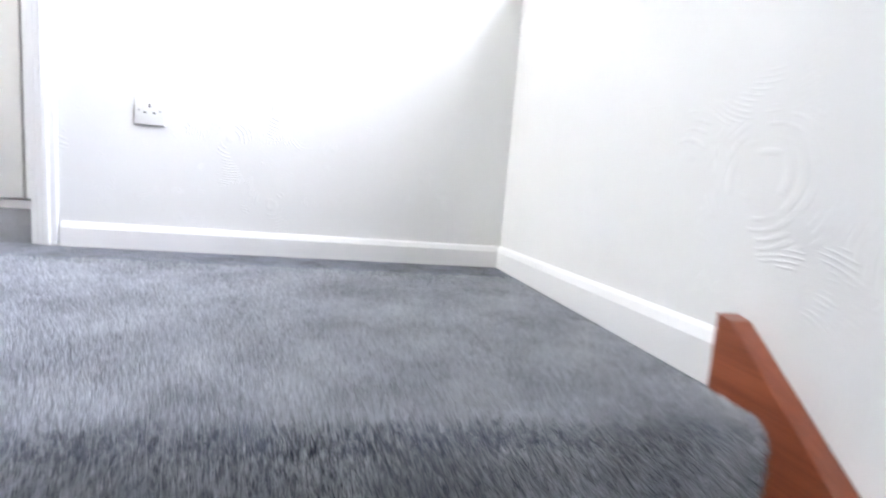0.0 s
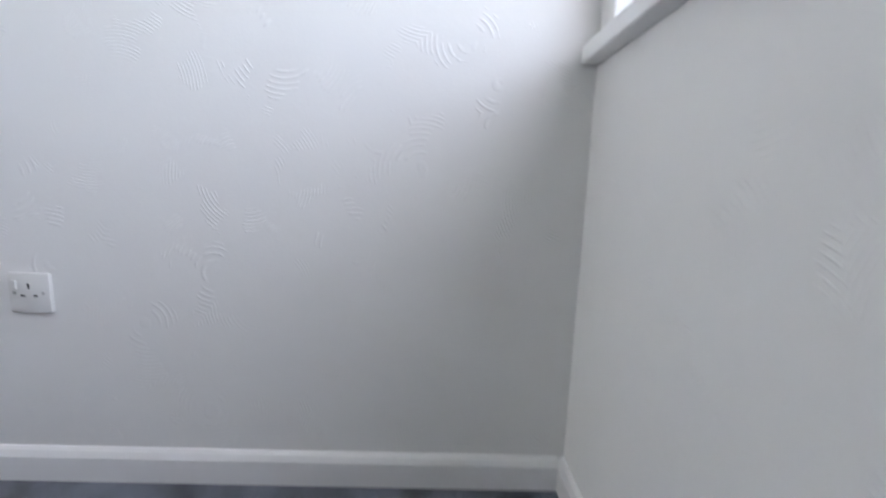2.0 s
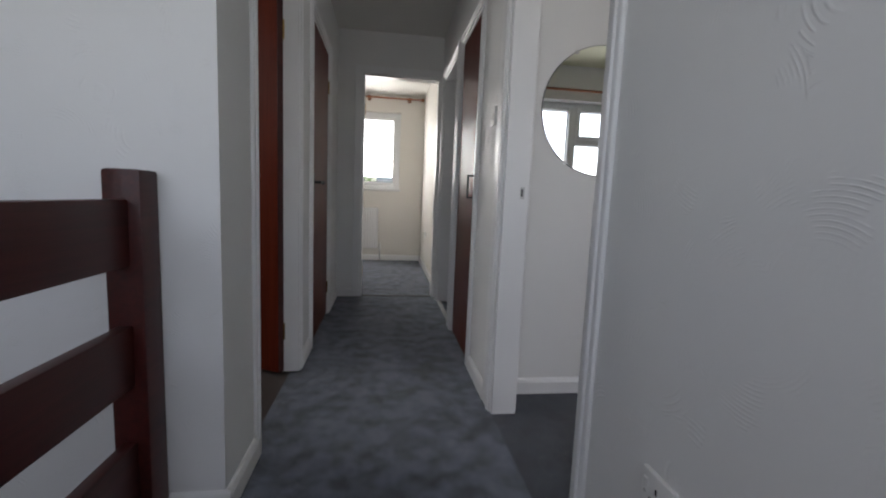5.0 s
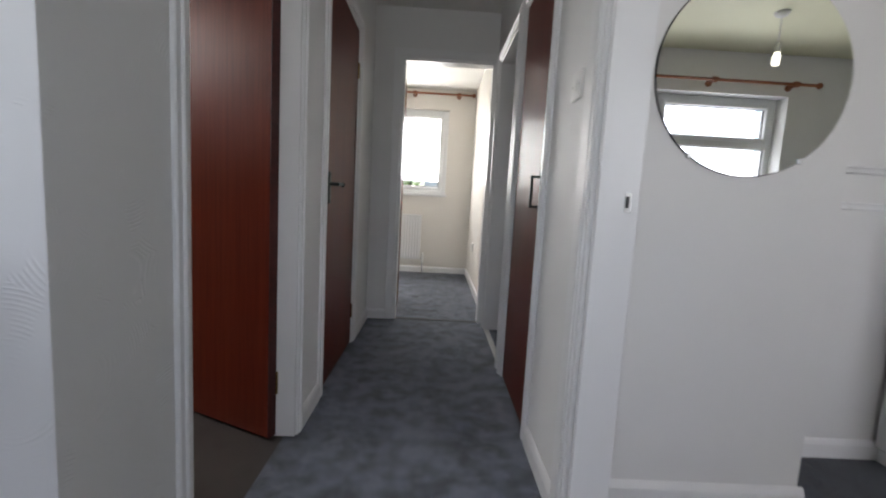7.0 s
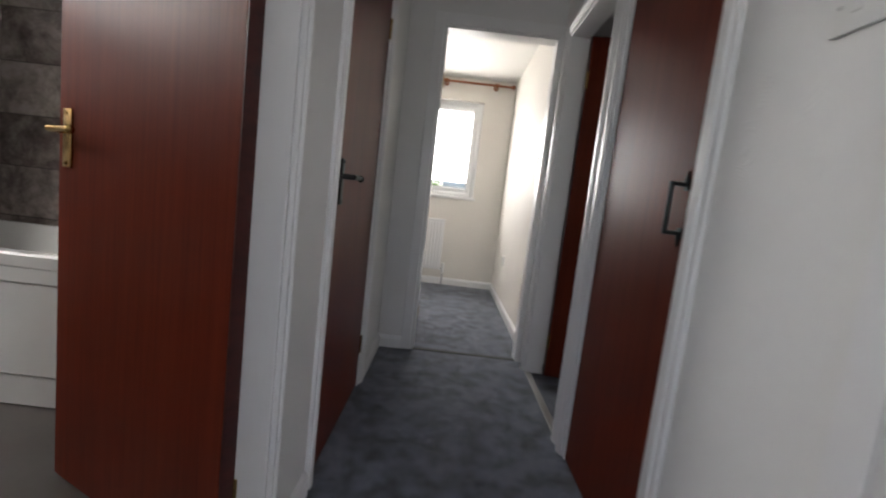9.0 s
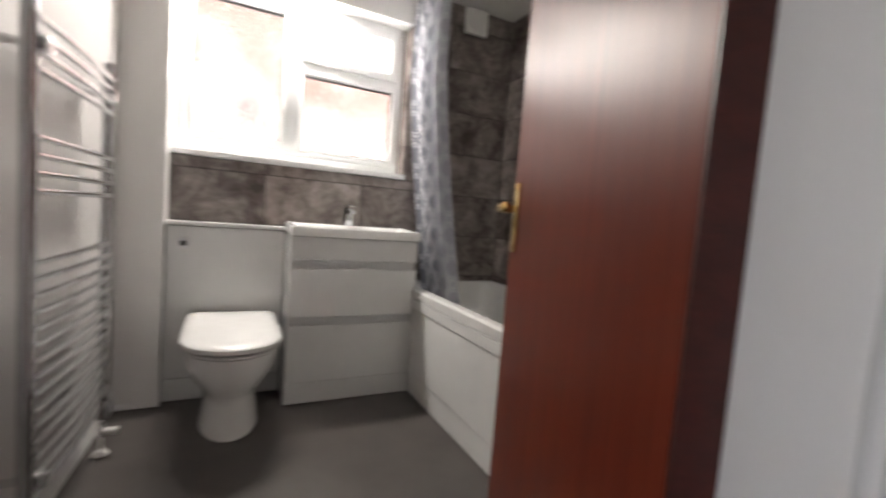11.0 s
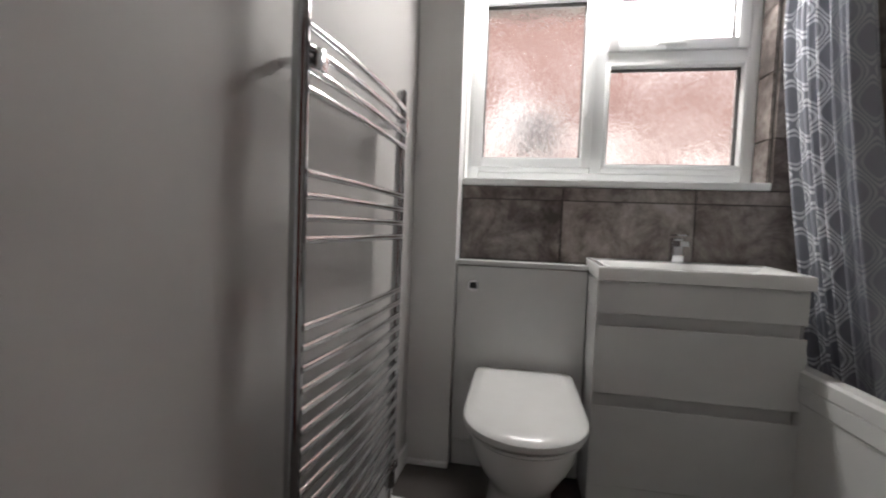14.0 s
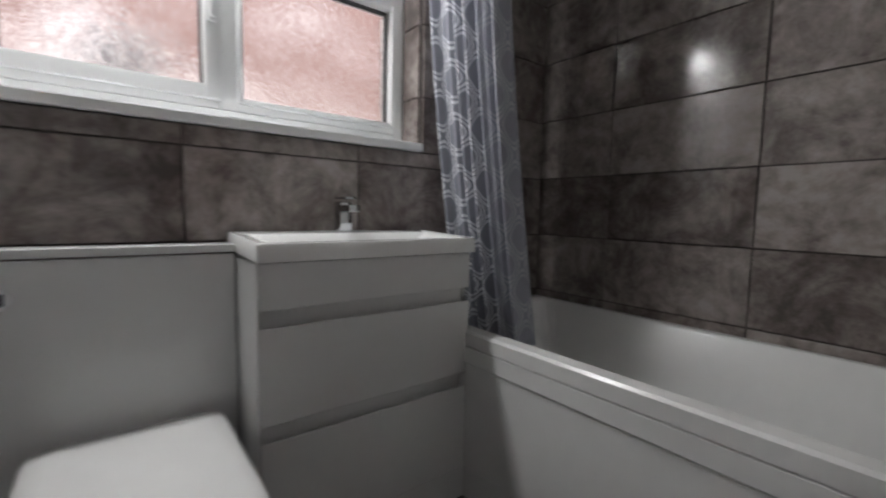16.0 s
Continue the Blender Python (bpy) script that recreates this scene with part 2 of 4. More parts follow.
M_PILE = pile_material("carpet_fibre")
M_NAVY = carpet("navy_carpet", (0.018, 0.023, 0.04), (0.045, 0.055, 0.085))
M_VINYL = plain("dark_vinyl", (0.088, 0.077, 0.072), 0.33, vary=0.3, scale=5, bumpy=0.12)
M_DOOR = timber("mahogany_veneer", (0.092, 0.014, 0.007), (0.148, 0.025, 0.011), rough=0.36, coat=0.0)
M_BANISTER = timber("dark_red_wood", (0.032, 0.006, 0.005), (0.075, 0.013, 0.010), axis=1, rough=0.42, coat=0.03)
M_STRING = timber("stair_string_wood", (0.20, 0.05, 0.022), (0.36, 0.10, 0.045), axis=0)
M_POLE = timber("orange_pine", (0.20, 0.062, 0.022), (0.32, 0.105, 0.040), axis=0)
M_DOOR.node_tree.nodes["Principled BSDF"].inputs["Specular IOR Level"].default_value = 0.085
M_BLACK = plain("black_iron", (0.02, 0.02, 0.02), 0.45, 0.6)
M_BRASS = plain("aged_brass", (0.62, 0.43, 0.17), 0.24, 1.0, vary=0.25, scale=40)
# chrome darkened so uprights and tap carry dark reflections in their colour
M_DARKCHROME = plain("dark_reflection_chrome", (0.50, 0.51, 0.52), 0.06, 1.0, vary=0.05)
M_CHROME = plain("chrome", (0.86, 0.86, 0.87), 0.08, 1.0, vary=0.02)
M_BARCHROME = plain("bright_bar_chrome", (0.80, 0.81, 0.82), 0.09, 1.0, vary=0.05)
M_STEEL = plain("dull_steel", (0.55, 0.55, 0.54), 0.35, 1.0)
M_PLASTIC = plain("white_plastic", (0.78, 0.78, 0.76), 0.35, vary=0.04)
M_UPVC = plain("white_upvc", (0.82, 0.83, 0.83), 0.3, vary=0.03)
M_BULB = plain("lit_bulb_glass", (0.85, 0.83, 0.78), 0.3, vary=0.02)
M_BULB.node_tree.nodes["Principled BSDF"].inputs["Emission Color"].default_value = (1.0, 0.93, 0.78, 1)
M_BULB.node_tree.nodes["Principled BSDF"].inputs["Emission Strength"].default_value = 0.7
M_CERAMIC = plain("white_ceramic", (0.83, 0.83, 0.82), 0.1, vary=0.02, coat=0.5)
M_ACRYLIC = plain("white_acrylic", (0.69, 0.69, 0.68), 0.24, vary=0.03, coat=0.1)
M_UNIT = plain("white_gloss_unit", (0.68, 0.68, 0.675), 0.18, vary=0.03, coat=0.2)
M_TILE = stone_tile("stone_look_tile")
M_GROUT = plain("dark_grout", (0.06, 0.052, 0.048), 0.9)
M_GLASS = glass("clear_glass")
M_FROST = glass("textured_glass", 0.04, 0.62)
M_VENT = glass("obscure_glass", 0.75, 0.6)
M_MIRROR = plain("mirror_silver", (0.88, 0.90, 0.89), 0.05, 1.0, vary=0.01)
M_MIRROR.node_tree.links.remove(M_MIRROR.node_tree.nodes["Principled BSDF"].inputs["Roughness"].links[0])
M_MIRROR.node_tree.nodes["Principled BSDF"].inputs["Roughness"].default_value = 0.01
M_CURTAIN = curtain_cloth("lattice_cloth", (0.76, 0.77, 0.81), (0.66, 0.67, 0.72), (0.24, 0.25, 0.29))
# same lattice with the shade put into its greys
M_CURTAIN_SHADED = curtain_cloth("lattice_cloth_shaded", (0.40, 0.41, 0.45), (0.36, 0.37, 0.41), (0.25, 0.26, 0.30))
M_BRICK = brick_wall_material("red_brick")
M_LEAF = leaves_material("hedge_leaves")
M_GROUND = plain("grass_ground", (0.06, 0.09, 0.03), 0.9, vary=0.4, scale=3)
M_SLOT = plain("dark_slot", (0.02, 0.02, 0.02), 0.7)
M_DULLPANE = plain("dusty_window", (0.22, 0.20, 0.20), 0.5, vary=0.4, scale=5)
M_RUBBER = plain("grey_gap", (0.10, 0.10, 0.10), 0.8)
M_ROOF = plain("roof_tile", (0.12, 0.07, 0.05), 0.8, vary=0.3)

# ---- mesh helpers ----
def box(bm, x0, x1, y0, y1, z0, z1, bevel=0.0, seg=2):
    r = bmesh.ops.create_cube(bm, size=1.0, matrix=Matrix.Translation(((x0 + x1) / 2, (y0 + y1) / 2, (z0 + z1) / 2)) @ Matrix.Diagonal((abs(x1 - x0), abs(y1 - y0), abs(z1 - z0), 1)))
    if bevel:
        edges = {e for v in r["verts"] for e in v.link_edges}
        bmesh.ops.bevel(bm, geom=list(edges), offset=bevel, segments=seg, affect="EDGES", profile=0.6)
    return bm


def boxed(*dims, bevel=0.0, seg=2):
    return box(bmesh.new(), *dims, bevel=bevel, seg=seg)


def rod(bm, a, b, r, seg=14, r2=None):
    a, b = Vector(a), Vector(b)
    d = b - a
    m = Matrix.Translation((a + b) / 2) @ d.to_track_quat("Z", "Y").to_matrix().to_4x4()
    bmesh.ops.create_cone(bm, cap_ends=True, segments=seg, radius1=r, radius2=r if r2 is None else r2, depth=d.length, matrix=m)
    return bm


def rodded(a, b, r, seg=14, r2=None):
    return rod(bmesh.new(), a, b, r, seg, r2)


def lathe(bm, axis, profile, seg=24):
    """Turns (radius, height) pairs round the line through axis along z."""
    rings = []
    for r, h in profile:
        rings.append([bm.verts.new((axis[0] + r * math.cos(2 * math.pi * i / seg), axis[1] + r * math.sin(2 * math.pi * i / seg), axis[2] + h)) for i in range(seg)])
    for lo, hi in zip(rings, rings[1:]):
        for i in range(seg):
            bm.faces.new((lo[i], lo[(i + 1) % seg], hi[(i + 1) % seg], hi[i]))
    bm.faces.new(rings[0][::-1])
    bm.faces.new(rings[-1])
    return bm


def loft(bm, rings, cap=True):
    loops = [[bm.verts.new(p) for p in ring] for ring in rings]
    n = len(loops[0])
    for lo, hi in zip(loops, loops[1:]):
        for i in range(n):
            bm.faces.new((lo[i], lo[(i + 1) % n], hi[(i + 1) % n], hi[i]))
    if cap:
        bm.faces.new(loops[0][::-1])
        bm.faces.new(loops[-1])
    return bm


def mesh_object(name, bm, material, smooth=False):
    bmesh.ops.recalc_face_normals(bm, faces=bm.faces)
    me = bpy.data.meshes.new(name)
    bm.to_mesh(me)
    bm.free()
    me.materials.append(material)
    if smooth:
        for p in me.polygons:
            p.use_smooth = True
        me.set_sharp_from_angle(angle=radians(40))
    return new(name, me)


def part(name, bm, material, parent, label="", smooth=False):
    ob = mesh_object(name, bm, material, smooth)
    ob.parent = parent
    if label:
        ob["label"] = label
    return ob


def thing(name, label, category, at=(0, 0, 0), group="", kind=""):
    ob = new(name)
    ob.empty_display_size = 0.05
    return tagged(ob, label, category, group, kind)


def placed(ob, at, turn=0.0):
    """Stands a thing that was built round the origin at a place, turned about z."""
    ob.matrix_basis = pose(at[0], at[1], at[2], 0, 0, turn)
    return ob


def structure(name, bm, material, label, category):
    return tagged(mesh_object(name, bm, material), label, category, kind="structure")


def wall(name, fixed, lo, hi, along, z0, z1, material, label, holes=()):
    """A wall with openings right through it. fixed: 'x' or 'y', the axis of its thickness lo..hi; along: its run;
    holes: (a, b, za, zb)."""
    bm = bmesh.new()
    cuts = sorted({along[0], along[1], *[v for h in holes for v in h[:2]]})
    for a, b in zip(cuts, cuts[1:]):
        mid = (a + b) / 2
        spans = [(z0, z1)]
        for h in holes:
            if h[0] < mid < h[1]:
                spans = [s for lo_z, hi_z in spans for s in ((lo_z, min(hi_z, h[2])), (max(lo_z, h[3]), hi_z)) if s[1] - s[0] > 1e-4]
        for za, zb in spans:
            if fixed == "x":
                box(bm, lo, hi, a, b, za, zb)
            else:
                box(bm, a, b, lo, hi, za, zb)
    bmesh.ops.remove_doubles(bm, verts=bm.verts, dist=1e-5)
    return structure(name, bm, material, label, "wall")


CEIL = 2.37      # ceiling height
EAST = 0.93      # corridor face of the wall with the socket
SOUTH = 0.10     # inner face of the outside wall under the landing window
FAR = 4.64       # end wall of the corridor
BW = -2.42       # tiled wall of the bathroom
BS, BN = 2.06, 4.25   # bathroom's side walls


def settle(ob, at):
    """Moves a thing's origin to its base; its parts stay where they were built."""
    for o in ob.children_recursive:
        o.data.transform(Matrix.Translation(-Vector(at)))
    ob.location = at
    return ob


# ---- floors ----
bm = bmesh.new()
box(bm, -0.17, EAST, 0.0, 1.855, -0.22, 0.0)
box(bm, -0.04, EAST, 1.855, FAR, -0.22, 0.0)
structure("floor_landing", bm, M_CARPET, "mottled blue-grey cut-pile carpet on the landing", "carpet")
structure("floor_side_room", boxed(EAST, 2.6, 3.66, FAR, -0.22, -0.001), M_CARPET, "blue-grey carpet in a side room", "carpet")
structure("floor_cupboard", boxed(EAST, 1.765, 2.92, 3.66, -0.22, -0.003), M_CARPET, "blue-grey carpet in the landing cupboard", "carpet")
structure("floor_bedroom", boxed(EAST, 4.4, 0.0, 2.92, -0.22, -0.002), M_NAVY, "dark blue-grey carpet in the front bedroom", "carpet")
structure("floor_far_room", boxed(-2.0, 1.0, FAR, 6.96, -0.22, -0.001), M_CARPET, "blue-grey carpet in the end bedroom", "carpet")
structure("floor_bathroom", boxed(-2.7, -0.04, BS, BN, -0.22, -0.004), M_VINYL, "dark brown-grey vinyl bathroom floor", "floor")
structure("floor_hall", boxed(-3.2, 0.92, 0.0, 1.83, -2.72, -2.62), M_CARPET, "grey carpet at the foot of the stairs", "carpet")
structure("trim_threshold", boxed(0.215, 0.91, FAR + 0.0, FAR + 0.03, -0.001, 0.006, bevel=0.002), M_RUBBER, "thin dark threshold strip in a doorway", "threshold")
structure("trim_threshold", boxed(0.93, 0.965, 3.75, 4.48, -0.001, 0.006, bevel=0.002), M_STEEL, "pale metal threshold strip in a doorway", "threshold")

# ---- walls ----
wall("wall_south", "y", -0.2, SOUTH, (-3.3, 4.5), -2.72, CEIL, M_WALL, "white textured plaster outside wall under the landing window",
     [(-1.5, 0.86, 0.97, 2.2), (1.95, 3.52, 0.95, 2.02)])
wall("wall_east", "x", EAST, 1.035, (0.0, FAR), -0.2, CEIL, M_WALL, "white swirled plaster wall of the landing",
     [(1.58, 2.41, -0.2, 1.98), (2.98, 3.60, -0.2, 1.98), (3.74, 4.49, -0.2, 1.98)])
wall("wall_west", "x", -0.12, 0.0, (1.855, FAR), -0.2, CEIL, M_WALL, "white plaster wall between corridor and bathroom",
     [(2.175, 2.905, -0.2, 1.98), (3.28, 4.04, -0.2, 1.98)])
wall("wall_stairwell", "y", 1.855, 1.9, (-3.3, -0.12), -2.72, CEIL, M_WALL, "white plaster wall beside the stairwell")
wall("wall_stair_end", "x", -3.3, -3.2, (0.0, 1.83), -2.72, CEIL, M_WALL, "white wall at the foot of the stairs")
wall("wall_hall", "x", EAST, 1.0, (0.0, 1.83), -2.72, -0.22, M_SMOOTH, "white hall wall below the landing")
wall("wall_corridor_end", "y", FAR, 4.74, (-2.1, 2.7), -0.2, CEIL, M_SMOOTH, "white end wall of the corridor", [(0.21, 0.915, -0.2, 2.015)])
wall("wall_far_room_east", "x", 0.965, 1.06, (4.74, 6.96), -0.2, CEIL, M_CREAM, "cream white bedroom side wall")
wall("wall_far_room_west", "x", -2.1, -2.0, (4.74, 6.96), -0.2, CEIL, M_CREAM, "cream white bedroom wall")
wall("wall_far_room_north", "y", 6.96, 7.25, (-2.1, 1.06), -0.2, CEIL, M_CREAM, "cream white wall with the bedroom window", [(-0.65, 0.63, 1.04, 2.12)])
wall("wall_cupboard_south", "y", 2.594, 2.66, (1.035, 1.765), -0.2, CEIL, M_SMOOTH, "white smooth wall that carries the round mirror")
wall("wall_cupboard_east", "x", 1.705, 1.765, (2.66, 2.92), -0.2, CEIL, M_SMOOTH, "white return wall beside the mirror wall")
wall("wall_bedroom_north", "y", 2.92, 3.0, (1.705, 4.5), -0.2, CEIL, M_SMOOTH, "white bedroom wall with moulded rails")
wall("wall_bedroom_east", "x", 4.4, 4.5, (0.0, 2.92), -0.2, CEIL, M_SMOOTH, "white bedroom wall")
wall("wall_side_room_south", "y", 3.6, 3.66, (1.035, 2.7), -0.2, CEIL, M_SMOOTH, "white wall of a side room")
wall("wall_side_room_east", "x", 2.6, 2.7, (3.66, FAR), -0.2, CEIL, M_SMOOTH, "white wall of a side room")
wall("wall_cupboard_back", "x", 1.765, 1.85, (3.0, 3.6), -0.2, CEIL, M_SMOOTH, "back wall of the landing cupboard")
wall_bath = wall("wall_bathroom_west", "x", -2.72, BW, (1.83, 4.4), -0.2, CEIL, M_GROUT, "tiled outside wall round the bathroom window", [(2.298, 3.53, 1.25, 2.165)])
wall_bath_n = wall("wall_bathroom_north", "y", BN, 4.4, (BW, -0.12), -0.2, CEIL, M_GROUT, "wall tiled in brown-grey stone-look tiles beside the bath")
wall("wall_bath_end", "x", -0.72, -0.66, (3.30, BN), -0.2, CEIL, M_SMOOTH, "white partition at the end of the bath")
wall("wall_airing_cupboard", "y", 3.22, 3.28, (-0.66, -0.12), -0.2, CEIL, M_SMOOTH, "white partition of a cupboard")
wall("wall_airing_back", "y", 4.15, BN, (-0.66, -0.12), -0.2, CEIL, M_SMOOTH, "white cupboard wall")
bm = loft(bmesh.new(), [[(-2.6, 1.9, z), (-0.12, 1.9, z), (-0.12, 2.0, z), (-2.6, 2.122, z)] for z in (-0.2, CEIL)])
structure("wall_bathroom_south", bm, M_BATHWALL_DIM, "pale grey painted bathroom wall behind the towel rail, darkened for shade", "wall")
structure("wall_bathroom_pier", boxed(-2.52, -2.28, BS, 2.295, -0.2, CEIL), M_BATHWALL_LIT, "white painted boxed-in pier beside the window, lightened as if lit", "wall")
bm = bmesh.new()
box(bm, -3.3, 4.5, -0.3, 7.2, CEIL, CEIL + 0.12)
structure("ceiling", bm, M_CEIL, "off-white ceiling", "ceiling")
# thin slab added to carry the painted bounce light
structure("ceiling_bedroom", boxed(1.04, 4.395, 0.104, 2.59, CEIL - 0.006, CEIL - 0.001), M_BOUNCE_CEIL, "bedroom ceiling with yellow lawn light put into its colour", "ceiling")
structure("roof", boxed(-3.6, 4.8, -0.6, 7.5, CEIL + 0.4, CEIL + 0.5), M_ROOF, "roof above the rooms", "roof")

# ---- skirting, architraves, linings ----
def skirting(name, fixed, at, side, a, b, h=0.078):
    """A board along a wall: side +1 or -1 is the way it faces."""
    bm = bmesh.new()
    prof = [(0, 0), (0.016, 0), (0.016, h - 0.02), (0.010, h - 0.006), (0.004, h), (0, h)]
    rings = []
    for s in (a, b):
        rings.append([(at + side * d, s, z) if fixed == "x" else (s, at + side * d, z) for d, z in prof])
    loft(bm, rings)
    return structure(name, bm, M_TRIM, "white painted skirting board", "skirting board")


for fixed, at, side, a, b in (("x", EAST, -1, SOUTH + 0.016, 1.515), ("y", SOUTH, 1, -0.105, EAST), ("x", EAST, -1, 2.53, 2.915), ("x", 0.0, 1, 1.855, 2.145),
                              ("x", 0.0, 1, 2.95, 3.215), ("x", 0.0, 1, 4.105, FAR), ("y", 1.855, -1, -0.15, 0.016), ("y", FAR, -1, 0.0, 0.15),
                              ("y", 2.594, -1, 1.035, 1.781), ("x", 1.765, 1, 2.594, 2.92), ("y", 2.92, -1, 1.765, 4.4), ("x", 0.965, -1, 4.80, 6.96),
                              ("y", 6.96, -1, -2.0, 0.965), ("x", -2.0, 1, 4.74, 6.96), ("y", BS + 0.004, 1, -0.13, -0.125), ("x", 4.4, -1, 0, 2.92), ("y", SOUTH, 1, 1.035, 4.4)):
    skirting("baseboard", fixed, at, side, a, b)
skirting("baseboard_pier", "x", -2.28, 1, BS, 2.295, 0.02)


def architrave(side_x, face, a, b, top, w=0.065):
    """Moulded frame on a wall face in the plane x = side_x, round an opening a..b; it stands proud towards face."""
    bm = bmesh.new()
    for lo, hi, za, zb in ((a - w, a, 0, top + w), (b, b + w, 0, top + w), (a, b, top, top + w)):
        for inset, d in ((0.0, 0.012), (0.018, 0.018)):
            i0 = lo + (inset if hi - lo < 0.2 else 0)
            i1 = hi - (inset if hi - lo < 0.2 else 0)
            z0 = za + (inset if hi - lo >= 0.2 else 0)
            box(bm, side_x, side_x + face * d, i0, i1, z0, zb - inset, bevel=0.003, seg=1)
    return structure("trim_architrave", bm, M_TRIM, "white gloss moulded door architrave", "architrave")


def lining(x0, x1, a, b, top, t=0.022):
    bm = bmesh.new()
    box(bm, x0, x1, a, a + t, 0, top, bevel=0.002, seg=1)
    box(bm, x0, x1, b - t, b, 0, top, bevel=0.002, seg=1)
    box(bm, x0, x1, a + t, b - t, top - t, top, bevel=0.002, seg=1)
    return structure("trim_door_lining", bm, M_TRIM, "white gloss door lining", "door frame")


for a, b in ((1.58, 2.41), (2.98, 3.60), (3.74, 4.49)):
    architrave(EAST, -1, a, b, 1.98, 0.055 if a < 2 else 0.065)
    architrave(1.035, 1, a, b, 1.98) if a < 2 else None
    lining(EAST - 0.002, 1.037, a, b, 1.98)
for a, b, w, t in ((2.175, 2.905, 0.05, 0.012), (3.28, 4.04, 0.065, 0.022)):
    architrave(0.0, 1, a, b, 1.98, w)
    lining(-0.122, 0.002, a, b, 1.98, t)
architrave(-0.12, -1, 2.175, 2.905, 1.98)
# end doorway
bm = bmesh.new()
box(bm, 0.212, 0.232, FAR - 0.002, 4.742, 0, 2.013)
box(bm, 0.893, 0.913, FAR - 0.002, 4.742, 0, 2.013)
box(bm, 0.232, 0.893, FAR - 0.002, 4.742, 1.995, 2.013)
structure("trim_door_lining", bm, M_TRIM, "white gloss door lining", "door frame")
bm = bmesh.new()
for x0, x1, z0, z1 in ((0.15, 0.212, 0, 2.075), (0.908, 0.928, 0, 2.075), (0.212, 0.908, 2.008, 2.075)):
    box(bm, x0, x1, FAR - 0.015, FAR, z0, z1, bevel=0.003, seg=1)
structure("trim_architrave", bm, M_TRIM, "white gloss moulded door architrave", "architrave")
structure("trim_architrave", boxed(EAST - 0.014, EAST, 2.466, 2.53, 0, 2.05, bevel=0.003, seg=1), M_TRIM, "white gloss outer strip of a door architrave", "architrave")
# moulded rails on the bedroom wall
for z in (1.011, 1.148):
    bm = boxed(1.765, 4.4, 2.912, 2.92, z, z + 0.03, bevel=0.003)
    box(bm, 1.765, 4.4, 2.904, 2.912, z + 0.002, z + 0.010, bevel=0.003)
    box(bm, 1.765, 4.4, 2.904, 2.912, z + 0.020, z + 0.028, bevel=0.003)
    structure("trim_wall_rail", bm, M_TRIM, "white moulded rail along the bedroom wall", "moulding")

# ---- stairs ----
rise, run = 0.195, 0.215
stairs = tagged(new("stairs"), "flight of stairs covered in blue-grey carpet", "stairs", kind="structure")
for i in range(1, 14):
    x1 = -0.17 - (i - 1) * run
    part("step", boxed(x1 - run, x1 + 0.02, SOUTH + 0.03, 1.03, -i * rise - 0.25, -i * rise, bevel=0.016, seg=3), M_CARPET, stairs)
nose = rodded((-0.172, SOUTH + 0.03, -0.024), (-0.172, 1.855, -0.024), 0.024, 20)
box(nose, -0.195, -0.15, SOUTH + 0.03, 1.03, -0.2, -0.024)
structure("trim_stair_nosing", nose, M_CARPET, "carpeted rounded edge of the landing", "stair nosing")
# sloping string boards on both sides
for name, y0, y1 in (("stair_string", SOUTH, SOUTH + 0.03), ("stair_string", 1.03, 1.06)):
    bm = bmesh.new()
    n = 13
    top = [(-0.105, 0.105), (-0.125, 0.10), (-0.12 - n * run, 0.095 - n * rise)]
    low = [(-0.12 - n * run, -0.25 - n * rise), (-0.13, -0.26), (-0.105, -0.2)]
    ring = top + low
    loft(bm, [[(x, y, z) for x, z in ring] for y in (y0, y1)])
    st = structure(name, bm, M_STRING, "red-brown varnished sloping stair string", "stair string")

# ---- banister ----
def banister():
    t = thing("banister", "dark red-brown wooden banister with three wide boards beside the stairwell", "banister")
    part("newel_post", boxed(-0.238, -0.150, 1.765, 1.853, 0.0, 0.985, bevel=0.01), M_BANISTER, t, smooth=True)
    part("newel_post", boxed(-0.238, -0.150, 1.06, 1.15, 0.0, 0.985, bevel=0.01), M_BANISTER, t, smooth=True)
    for z0, z1 in ((0.748, 0.912), (0.44, 0.598), (0.132, 0.292)):
        part("rail", boxed(-0.212, -0.178, 1.15, 1.765, z0, z1, bevel=0.006), M_BANISTER, t, smooth=True)
    return settle(t, (-0.21, 1.38, 0.0))


banister()

# ---- doors ----
def lever_handle(parent, origin, face, way, material, plate=(0.042, 0.16)):
    """A lever on a backplate, on a leaf whose length runs along y; face: +1/-1 along x; way: the lever's way along y."""
    x, y, z = origin
    h = part("door_handle", boxed(x, x + face * 0.008, y - plate[0] / 2, y + plate[0] / 2, z - plate[1] * 0.62, z + plate[1] * 0.38, bevel=0.003), material, parent, "lever handle on a long backplate", True)
    bm = rodded((x, y, z), (x + face * 0.045, y, z), 0.009)
    rod(bm, (x + face * 0.043, y - way * 0.006, z), (x + face * 0.045, y + way * 0.10, z + 0.002), 0.009, 12, 0.007)
    bmesh.ops.create_uvsphere(bm, u_segments=12, v_segments=8, radius=0.012, matrix=Matrix.Translation((x + face * 0.045, y + way * 0.103, z)))
    part("lever", bm, material, h, smooth=True)
    bm = bmesh.new()
    for dz in (-plate[1] * 0.55, plate[1] * 0.31):
        rod(bm, (x + face * 0.006, y, z + dz), (x + face * 0.0105, y, z + dz), 0.005, 10)
    part("screw", bm, material, h, smooth=True)
    return h


